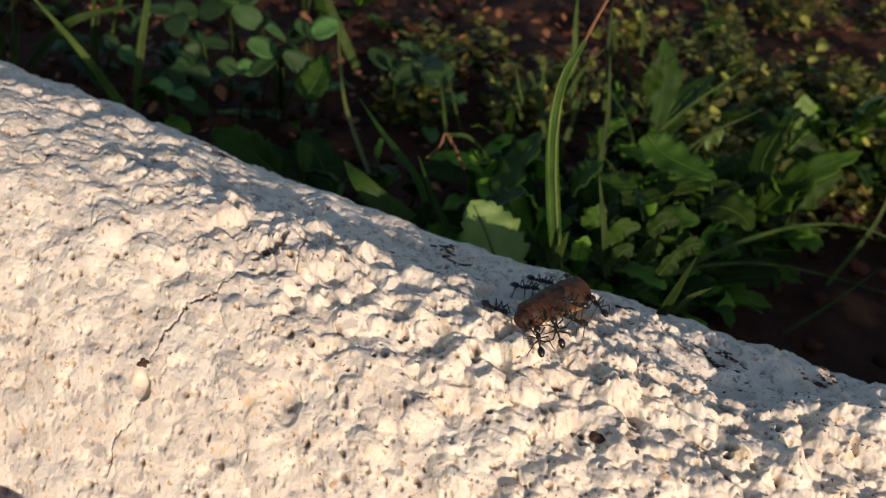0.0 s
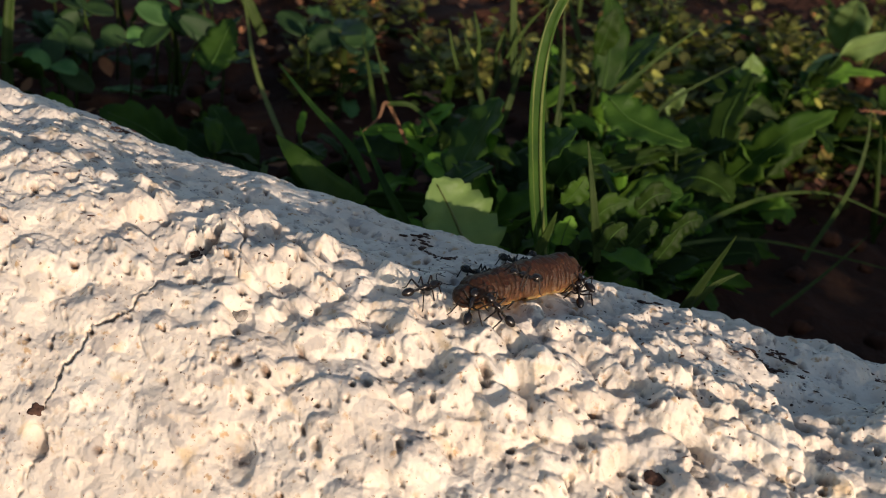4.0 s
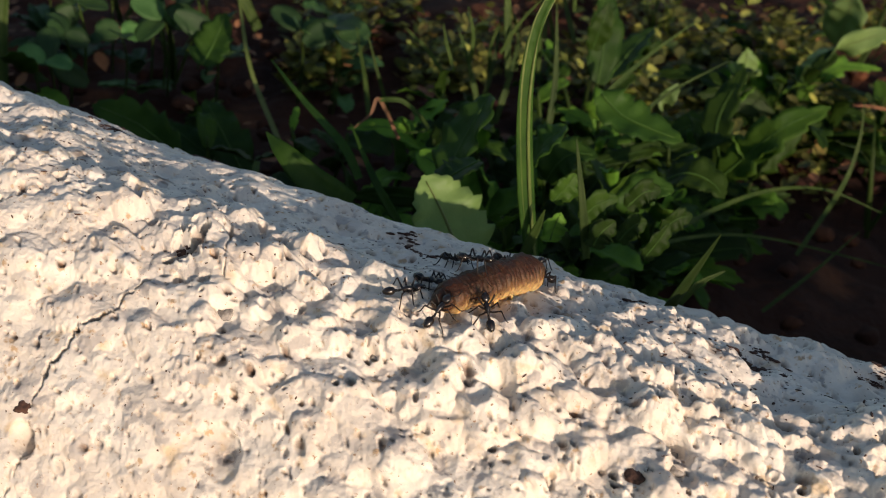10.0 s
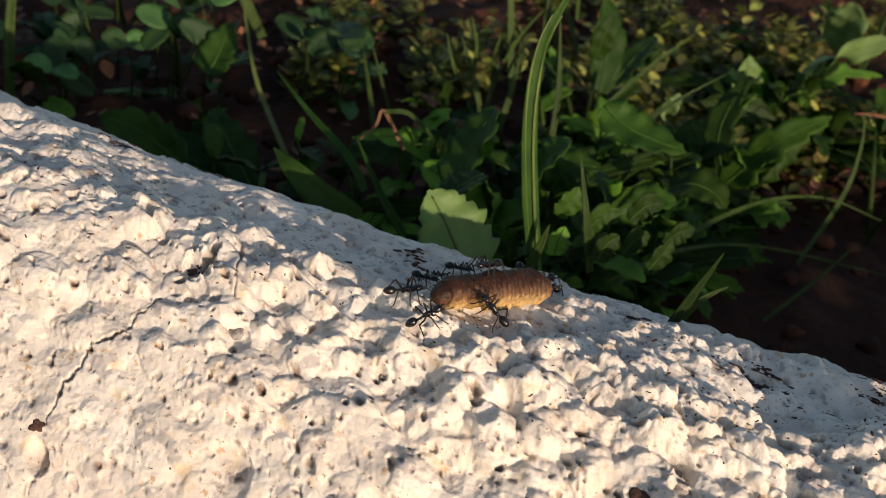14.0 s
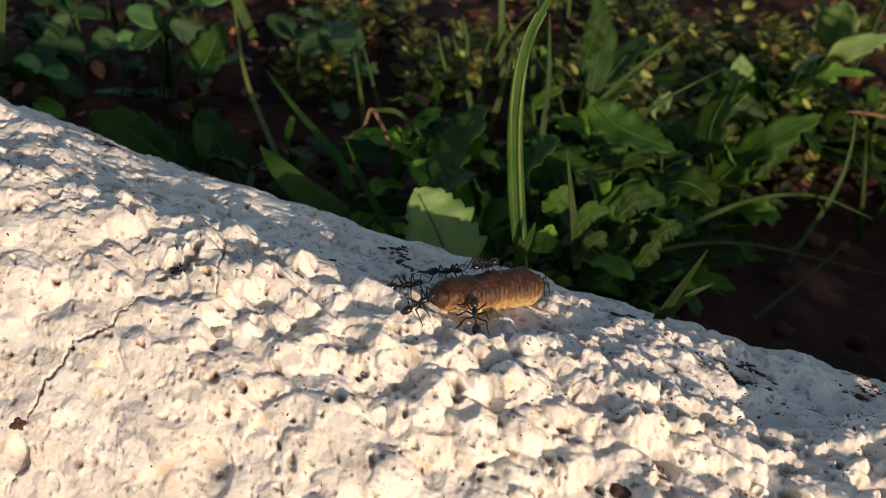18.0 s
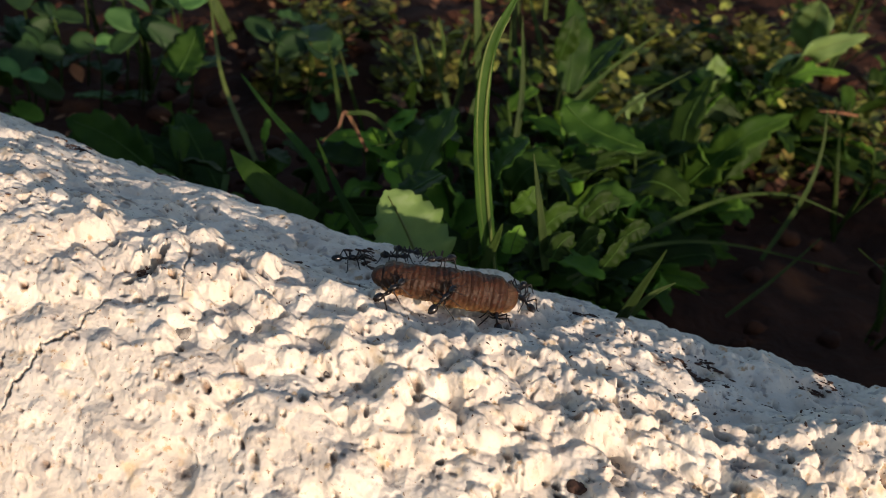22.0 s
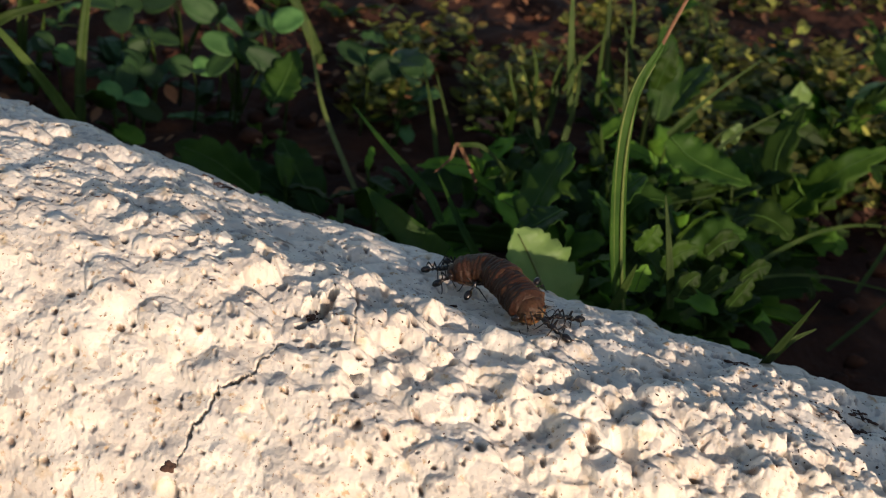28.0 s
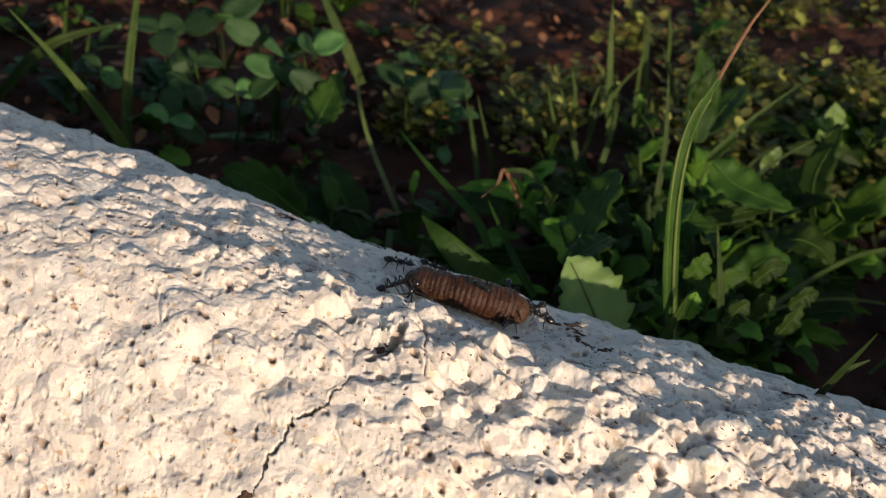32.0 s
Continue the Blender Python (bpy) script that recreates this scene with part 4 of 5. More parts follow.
def clover(at, r, lean):
    """A clover: a stalk and three leaflets."""
    top = new("clover")
    tagged(top, "clover with rounded three-part green leaves", "clover", "clover patch")
    x, y, z = at
    r *= 0.8
    top.location = (x, y, 0)
    part("stalk", mesh_from("stalk", *tube_data([(0, 0.004, 0.0), (0.001, 0.003, z * 0.6), (0, 0, z)], 0.0004, 0.0003, 8), M_GRASS), top)

    def width(s):
        q = r * (math.sin(math.pi * min(0.985, 0.04 + 0.92 * s ** 0.85)) ** 0.6) * 0.95 + 0.0002
        return q, q
    for k in range(3):
        g = lean + k * 2.1
        ln = r * rng.uniform(0.85, 1.35)
        tip = Vector((math.cos(g) * ln, math.sin(g) * ln * 0.9, ln * (rng.uniform(0.1, 0.7) if k != 1 else rng.uniform(-0.6, 0.1))))
        pts = [Vector((0, 0, z)) + tip * t + Vector((0, 0, -0.12 * r * t * t)) for t in (0.05, 0.4, 0.75, 1.08)]
        part("leaflet", mesh_from("leaflet", *ribbon_data(pts, width, 14, 5, 0.3, 0.0002, (rng.uniform(-0.7, 0.7), rng.uniform(-1.0, -0.1), 0.6)), M_CLOVER), top)
    return top


for at, r, lean in (((-0.0036, 0.356, 0.0263), 0.010, 4.6), ((0.0079, 0.35, 0.0272), 0.012, 0.6), ((-0.0731, 0.37, 0.0227), 0.010, 1.5), ((-0.0754, 0.34, 0.0158), 0.009, 4.0), ((-0.0468, 0.36, 0.0255), 0.011, 2.2), ((-0.0374, 0.38, 0.027), 0.012, 0.2),
                    ((-0.0291, 0.34, 0.0279), 0.010, 3.1), ((-0.0573, 0.35, 0.0229), 0.009, 5.0), ((-0.0642, 0.37, 0.0381), 0.013, 0.4), ((-0.0512, 0.365, 0.0344), 0.011, 5.1), ((-0.0339, 0.365, 0.033), 0.012, 0.1), ((-0.083, 0.37, 0.0336), 0.012, 2.9),
                    ((-0.0711, 0.36, 0.0279), 0.009, 4.7), ((-0.0727, 0.345, 0.0233), 0.009, 4.3), ((-0.0749, 0.33, 0.0213), 0.009, 3.7), ((-0.045, 0.355, 0.0273), 0.010, 4.9), ((-0.0989, 0.35, 0.0256), 0.009, 4.6), ((0.0068, 0.35, 0.0308), 0.011, 1.2)):
    clover(at, r, lean)


# ---- small growth and litter that nobody could count ----


def scatter(name, count, box, make, material, label, category):
    v, f = [], []
    for _ in range(count):
        x, y = rng.uniform(box[0], box[1]), rng.uniform(box[2], box[3])
        vv, ff = make(x, y)
        o = len(v)
        v += [tuple(q) for q in vv]
        f += [tuple(i + o for i in q) for q in ff]
    ob = new(name, mesh_from(name, v, f, material))
    return tagged(ob, label, category, kind="stuff")


def small_leaf(x, y, z0, size, spread):
    """A small rounded leaf, cupped along its middle."""
    g = rng.uniform(0, 6.28)
    tip = Vector((math.cos(g), math.sin(g), rng.uniform(-0.1, 0.9))) * size
    side = tip.cross(Vector((rng.uniform(-.4, .4), rng.uniform(-.4, .4), 1))).normalized() * size * 0.40
    b = Vector((x + rng.uniform(-spread, spread), y + rng.uniform(-spread, spread), z0))
    lift = Vector((0, 0, size * 0.1))
    rim = [b] + [b + tip * q + side * h + lift * (1 - q) for q, h in ((0.25, 0.72), (0.55, 1.0), (0.85, 0.62))] + [b + tip]
    rim += [b + tip * q - side * h + lift * (1 - q) for q, h in ((0.85, 0.62), (0.55, 1.0), (0.25, 0.72))]
    rim.append(b + tip * 0.55 - lift)
    return rim, [(i, 8, (i + 1) % 8) for i in range(8)]


def clump(radius, height, size, leaves):
    """A low cushion of tiny leaves."""
    def make(x, y):
        out = []
        rr = radius * rng.uniform(0.5, 1.2)
        for _ in range(leaves):
            g, q = rng.uniform(0, 6.28), math.sqrt(rng.random())
            out.append(small_leaf(x + rr * q * math.cos(g), y + rr * q * math.sin(g), height * rng.uniform(0.3, 1.0) * (1 - q * q * 0.7), size * rng.uniform(0.6, 1.3), 0.001))
        return merge(*out)
    return make


def rosette(x, y, count, reach, seed, label, broad=1.0):
    """A rosette of lobed leaves that spread and droop round one root."""
    r = random.Random(seed)
    leaves = []
    for i in range(count):
        g = 2.4 * i + r.uniform(-0.4, 0.4)
        ln = reach * r.uniform(0.55, 1.1)
        rise = r.uniform(0.2, 0.75)
        d = Vector((math.cos(g), math.sin(g), 0))
        pts = [Vector((x, y, 0.001)), Vector((x, y, 0)) + d * ln * 0.3 + Vector((0, 0, ln * rise * 0.5)),
               Vector((x, y, 0)) + d * ln * 0.68 + Vector((r.uniform(-.004, .004), 0, ln * rise * 0.78)),
               Vector((x, y, 0)) + d * ln + Vector((r.uniform(-.006, .006), 0, ln * rise * r.uniform(0.5, 0.9)))]
        leaves.append((pts, broad * r.uniform(0.010, 0.015), r.choice((3, 4, 5)), r.uniform(0.5, 0.7)))
    return toothed_plant(leaves, label)


rosette(0.062, 0.238, 12, 0.034, 3, "leafy sow thistle with lobed dark green leaves", 0.7)
rosette(0.098, 0.292, 14, 0.034, 4, "spreading sow thistle half in the wall's shade", 0.7)
rosette(0.052, 0.285, 11, 0.050, 5, "young sow thistle among grass", 0.7)
rosette(-0.045, 0.262, 9, 0.040, 6, "low shaded weed with toothed leaves")
rosette(0.165, 0.355, 12, 0.048, 7, "weed with lobed leaves among small herbs")


for (x, y, _), count, reach, seed in (((0.0536, 0.245, 0.0313), 14, 0.034, 11), ((0.07, 0.285, 0.0276), 14, 0.036, 12), ((0.0888, 0.262, 0.0257), 14, 0.036, 13), ((0.1089, 0.29, 0.0226), 13, 0.034, 14),
                                     ((0.1013, 0.325, 0.0239), 13, 0.036, 15), ((0.0598, 0.325, 0.0172), 11, 0.034, 16), ((0.1745, 0.385, 0.0166), 12, 0.040, 17), ((0.0106, 0.275, 0.03), 10, 0.030, 18)):
    rosette(x, y, count, reach * 0.82, seed, "bushy young sow thistle with narrow lobed leaves", 0.78)


def pool_leaves(count, make, material):
    return [mesh_from("leaf", *make(), material) for _ in range(count)]


def seed_leaf():
    ln, up = rng.uniform(0.008, 0.016), rng.uniform(0.1, 0.8)
    w = ln * rng.uniform(0.4, 0.65)
    pts = [(0, 0, 0), (ln * 0.4, 0, ln * up * 0.5), (ln * 0.8, rng.uniform(-1, 1) * ln * 0.1, ln * up * 0.75), (ln, 0, ln * up * 0.7)]
    return ribbon_data(pts, tooth_width(w, rng.choice((2, 3)), rng.uniform(0.1, 0.45), rng.random()), 16, 5, 0.3, 0.0002, (0, 0, 1), 0.06)


def thin_blade():
    ln, tilt = rng.uniform(0.02, 0.05), rng.uniform(0.1, 0.8)
    pts = [(0, 0, 0), (ln * tilt * 0.3, 0, ln * 0.6), (ln * tilt, 0, ln * rng.uniform(0.7, 1.0))]
    return ribbon_data(pts, blade_width(rng.uniform(0.0010, 0.0020)), 9, 3, 0.3, 0.00016, (-1, 0, 0.3))


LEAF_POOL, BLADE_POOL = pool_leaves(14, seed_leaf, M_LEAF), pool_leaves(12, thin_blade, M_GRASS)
CLOVER_POOL = pool_leaves(6, seed_leaf, M_CLOVER)


def sprout(name, label, category, group, x, y, z, pool, piece, count):
    """A small plant whose leaves spring from one point."""
    top = new(name)
    tagged(top, label, category, group)
    top.location = (x, y, z)
    for i in range(count):
        o = part(piece, rng.choice(pool), top)
        o.matrix_local = pose(rng.uniform(-.002, .002), rng.uniform(-.002, .002), rng.uniform(0, 0.008), rng.uniform(-15, 15), rng.uniform(-20, 20), 360 * (i + rng.random()) / count)
        o.scale = (rng.uniform(0.7, 1.15),) * 3
    return top


def ground_high(x, y):
    return float(ground_place(np.array([x]), np.array([y]))[2][0]) - 0.001


def spread(count, box, keep=lambda x, y: True):
    out = []
    while len(out) < count:
        x, y = rng.uniform(box[0], box[1]), rng.uniform(box[2], box[3])
        if keep(x, y):
            out.append((x, y, ground_high(x, y)))
    return out


def bushlet(x, y, height, count):
    """A young leafy weed: a stem with small toothed leaves up its height."""
    top = new("young_weed")
    tagged(top, "young weed with small toothed leaves up its stem", "weed", "young weeds")
    top.location = (x, y, ground_high(x, y))
    lean = Vector((rng.uniform(-.25, .25), rng.uniform(-.25, .15), 1)) * height
    part("stem", mesh_from("stem", *tube_data([(0, 0, 0), tuple(lean * 0.5 + Vector((0.001, 0, 0))), tuple(lean)], 0.0007, 0.0004, 8), M_GRASS), top)
    for i in range(count):
        s = 0.15 + 0.85 * (i + rng.random()) / count
        o = part("leaf", rng.choice(LEAF_POOL), top)
        o.matrix_local = Matrix.Translation(lean * s) @ pose(0, 0, 0, rng.uniform(-40, 40), rng.uniform(-45, 25), 137.5 * i + rng.uniform(-25, 25))
        o.scale = (rng.uniform(0.55, 1.05),) * 3
    return top


for x, y, _ in spread(30, (0.035, 0.125, 0.225, 0.315), lambda x, y: y > 0.20 + 0.42 * x and not (x > 0.085 and y < 0.285)):
    bushlet(x, y, rng.uniform(0.018, 0.042), rng.choice((8, 9, 10, 11)))
for x, y, _ in spread(12, (0.08, 0.22, 0.30, 0.40)):
    bushlet(x, y, rng.uniform(0.014, 0.034), rng.choice((7, 8, 9)))
for x, y, _ in spread(9, (-0.08, 0.03, 0.25, 0.33)):
    bushlet(x, y, rng.uniform(0.012, 0.03), rng.choice((6, 7, 8)))
for x, y, z in spread(3, (0.09, 0.2, 0.215, 0.28)):
    sprout("grass_tuft", "thin tuft of green grass", "grass", "grass tufts", x, y, z, BLADE_POOL, "blade", rng.choice((3, 4, 5)))
bare = lambda x, y: not (x > 0.085 and y < 0.30) and not (x > 0.03 and y > 0.40 and x < 0.13)
for x, y, z in spread(60, (-0.28, 0.34, 0.25, 0.6), bare):
    sprout("seedling", "small dark green weed seedling on the soil", "weed", "weed seedlings", x, y, z, LEAF_POOL, "leaf", rng.choice((4, 5, 6)))
for x, y, z in spread(34, (-0.3, 0.03, 0.3, 0.58)):
    sprout("clover_sprout", "low clover sprout with small green leaves", "clover", "clover patch", x, y, z + 0.006, CLOVER_POOL, "leaflet", rng.choice((5, 6, 7)))
for x, y, z in spread(30, (-0.28, 0.34, 0.25, 0.6), bare):
    sprout("grass_tuft", "thin tuft of green grass", "grass", "grass tufts", x, y, z, BLADE_POOL, "blade", rng.choice((4, 5, 6, 7)))
cushions = []
for x, y, z in spread(26, (0.05, 0.36, 0.37, 0.62)) + spread(18, (0.10, 0.21, 0.33, 0.42)) + spread(9, (0.0, 0.06, 0.36, 0.46)) + spread(14, (0.115, 0.19, 0.36, 0.46)):
    v, f = clump(0.017, 0.026, 0.0047, 100)(0, 0)
    cushions.append(([Vector(q) + Vector((x, y, z)) for q in v], f))
tagged(new("herb_cushions", mesh_from("herb_cushions", *merge(*cushions), M_MOSS)), "cushions of tiny yellow-green and rusty herb leaves", "herb", kind="stuff")


def crumb(size):
    def make(x, y):
        r = size * rng.uniform(0.4, 1.2)
        v, f = ellipsoid_data((x, y, r * 0.4), (r, r * rng.uniform(0.6, 1.1), r * 0.7), 7, 5)
        k = rng.uniform(0, 50)
        return [q + np.array([1, 1, 1]) * r * 0.35 * noise.noise(Vector(q) * (1.2 / r) + Vector((k, 0, 0))) for q in v], f
    return make


scatter("soil_crumbs", 900, (-0.3, 0.36, 0.19, 0.6), crumb(0.0032), M_SOIL, "crumbs and clods of dark soil", "soil")
scatter("dry_litter", 900, (-0.3, 0.36, 0.30, 0.6), lambda x, y: small_leaf(x, y, 0.006, rng.uniform(0.0025, 0.0062), 0.004), M_LITTER, "scraps of dry reddish leaf litter", "litter")


def on_wall(us, ws):
    """Places on the rough wall at us along and ws across (mm), and the normals there."""
    us, ws = np.array(us, float), np.array(ws, float)
    high = wall_relief(us, ws) / 1000
    yy, zz = wall_base(us / 1000, v=ws / 1000)
    out = []
    for u, y, z, h in zip(us, yy, zz, high):
        n = wall_normal(u / 1000, float(y))
        out.append((Vector((u / 1000, float(y), float(z))) + n * float(h), n))
    return out


def crumbs_on_wall(name, us, ws, rmin, rmax, flat, material, label, longs=(1.0, 1.3, 3.0), rough=0.5):
    parts = []
    for at, n in on_wall(us, ws):
        r = rng.uniform(rmin, rmax) * rng.uniform(0.6, 1.0)
        vv, ff = ellipsoid_data((0, 0, 0), (r * rng.choice(longs), r * 0.75, r * flat), 7, 5)
        k = rng.uniform(0, 90)
        q = n.to_track_quat("Z", "Y").to_matrix() @ Matrix.Rotation(rng.uniform(0, 6.28), 3, "Z")
        base = at + n * r * 0.12
        parts.append(([base + q @ (Vector(p) * (1 + rough * noise.noise(Vector(p) * (1.5 / r) + Vector((k, k, 0))))) for p in vv], ff))
    ob = new(name, mesh_from(name, *merge(*parts), material))
    return tagged(ob, label, "dirt", kind="stuff")


crumbs_on_wall("dirt_specks", [rng.uniform(-70, 85) for _ in range(1000)], [rng.gauss(6, 9) for _ in range(1000)], 0.00007, 0.00021, 0.5, M_GRIT,
               "dark specks of dirt and plant scraps on the crest", (1.0, 1.2, 1.6, 3.0))
crumbs_on_wall("dirt_flecks", [rng.uniform(42, 84) for _ in range(170)], [rng.gauss(11, 6) for _ in range(170)], 0.00009, 0.00034, 0.4, M_CLOD,
               "brown flecks of soil and dry scraps on the crest", (1.0, 1.3, 2.0))
crumbs_on_wall("dirt_grains", [rng.uniform(-80, 85) for _ in range(150)], [rng.uniform(-42, -6) for _ in range(150)], 0.00008, 0.0002, 0.5, M_GRIT,
               "scattered dark grains on the whitewash", (1.0, 1.2))


def clod_patch(spots):
    us, ws = [], []
    for u, w, spread, count in spots:
        us += [u + rng.gauss(0, spread) for _ in range(count * 2)]
        ws += [w + rng.gauss(0, spread * 0.6) for _ in range(count * 2)]
    crumbs_on_wall("soil_clods", us, ws, 0.0002, 0.0006, 0.4, M_CLOD, "dark brown soil crumbs caught on the wall's crest", (1.0, 1.3, 1.7))


clod_patch([(57.7, 14.6, 1.1, 26), (55.9, 15.7, 0.8, 10), (76.8, 21.2, 1.4, 20), (73.2, 19.5, 1.0, 10), (72.7, 11.7, 1.0, 9), (12.7, 15.4, 1.4, 22), (11.3, 20.2, 0.9, 12),
            (43.9, 19.9, 0.7, 8), (1.0, 10.2, 0.9, 9), (-36.5, 23.5, 1.6, 18), (-20.6, 28.4, 1.2, 10), (53.4, 2.4, 0.5, 8), (83.9, 35.1, 1.6, 26), (89.2, 35.3, 1.6, 24), (59.5, 18.1, 1.0, 14), (-45.1, 34.9, 1.6, 20), (-20.5, -6.7, 0.5, 6)])


def embedded(name, label, category, u, w, r, material):
    """A small uneven stone, half sunk in the rough wall."""
    at, n = on_wall([u], [w])[0]
    v, f = ellipsoid_data((0, 0, 0), (r, r * 0.8, r * 0.5), 28, 18)
    seat = Vector((u, w, 0))
    v = [Vector(q) * (1 + 0.5 * noise.noise(Vector(q) * (1.0 / r) + seat) + 0.22 * noise.noise(Vector(q) * (2.9 / r) + seat) + 0.1 * noise.noise(Vector(q) * (7 / r) + seat)) for q in v]
    ob = new(name, mesh_from(name, v, f, material))
    ob.matrix_world = Matrix.Translation(at - n * r * 0.12) @ n.to_track_quat("Z", "Y").to_matrix().to_4x4()
    return tagged(ob, label, category)


for name, label, category, u, w, r, material in (("pebble", "round grey pebble set in the whitewash", "stone", -14.7, -13.1, 0.0011, M_PEBBLE),
                                                 ("pebble", "round grey pebble set in the whitewash", "stone", 39.6, -10.9, 0.0012, M_PEBBLE),
                                                 ("pebble", "small dark pebble set in the whitewash", "stone", 38.7, -13.6, 0.001, M_PEBBLE),
                                                 ("pebble", "brown crumb of brick set in the whitewash", "stone", 34.1, -15.9, 0.0013, M_CLOD),
                                                 ("pebble", "small dark pebble set in the whitewash", "stone", 4.2, -11.8, 0.0006, M_PEBBLE),
                                                 ("pebble", "dark crumb of soil in a hollow of the wall", "stone", -38.7, -29.2, 0.001, M_CLOD)):
    embedded(name, label, category, u, w, r, material)

# ---- what moves ----
# the larva: seconds, its left end, its middle, its right end, and the degrees by which its back rolls away
LARVA = [
    (0, 0.02119, 0.13885, 0.06773, 0.02591, 0.1441, 0.06798, 0.03462, 0.15716, 0.06388, 5),
    (1, 0.01704, 0.14188, 0.06792, 0.02316, 0.14947, 0.06693, 0.03442, 0.1675, 0.06089, 5),
    (2, 0.01429, 0.14214, 0.0679, 0.0219, 0.15055, 0.06658, 0.033, 0.162, 0.06324, 5),
    (3, 0.01229, 0.14412, 0.06802, 0.02043, 0.15074, 0.06683, 0.03256, 0.16245, 0.06323, 5),
    (6, 0.01095, 0.14681, 0.06832, 0.01963, 0.15249, 0.0668, 0.03012, 0.16009, 0.06386, -15),
    (7, 0.01123, 0.14566, 0.06799, 0.02033, 0.15172, 0.06698, 0.02911, 0.16042, 0.06404, -18.3),
    (8, 0.01163, 0.1446, 0.06787, 0.0204, 0.15129, 0.0668, 0.02866, 0.1617, 0.06367, -21.7),
    (9, 0.0112, 0.14588, 0.0682, 0.01916, 0.1515, 0.06684, 0.02852, 0.16139, 0.06367, -25),
    (10, 0.01116, 0.14441, 0.06774, 0.01912, 0.15106, 0.06675, 0.02817, 0.15975, 0.0639, -26),
    (12, 0.0104, 0.14901, 0.06866, 0.01874, 0.15366, 0.06695, 0.02747, 0.15829, 0.06442, -28),
    (14, 0.01052, 0.14939, 0.06873, 0.01878, 0.15476, 0.06645, 0.02873, 0.16036, 0.06372, -30),
    (17, 0.0094, 0.14911, 0.06889, 0.01786, 0.1533, 0.06695, 0.02816, 0.16016, 0.06385, -30),
    (19, 0.01554, 0.15118, 0.06695, 0.02273, 0.15453, 0.06591, 0.03101, 0.15851, 0.06405, -5),
    (20, 0.01428, 0.15494, 0.06721, 0.02246, 0.1551, 0.06601, 0.03128, 0.15717, 0.06449, 0),
    (21, 0.01073, 0.15674, 0.06717, 0.01937, 0.15529, 0.06655, 0.03057, 0.15715, 0.06425, 8),
    (22, 0.01035, 0.15704, 0.06713, 0.01944, 0.1556, 0.06655, 0.03107, 0.15537, 0.06476, 20),
    (23, 0.01052, 0.16081, 0.06583, 0.01933, 0.15588, 0.0669, 0.02961, 0.15402, 0.06466, 22.5),
    (24, 0.00956, 0.1625, 0.06512, 0.0174, 0.15654, 0.06684, 0.02856, 0.15507, 0.06487, 25),
    (27, 0.00203, 0.17144, 0.0633, 0.00799, 0.16772, 0.06543, 0.0138, 0.15623, 0.06721, 48),
    (28, 0.00023, 0.17542, 0.06283, 0.00659, 0.17208, 0.06586, 0.0116, 0.15993, 0.06609, 47.4),
    (29, -0.00273, 0.17754, 0.06306, 0.00546, 0.17484, 0.06523, 0.01232, 0.16726, 0.06368, 46.8),
    (30, -0.00795, 0.17938, 0.06396, 0.00014, 0.17755, 0.06403, 0.0072, 0.16901, 0.06364, 46.2),
    (31, -0.01281, 0.18274, 0.0644, -0.00435, 0.17835, 0.06395, 0.00381, 0.17271, 0.06282, 45.6),
    (32, -0.01659, 0.17848, 0.06525, -0.00689, 0.17449, 0.06524, 0.00289, 0.17331, 0.06286, 45),
]
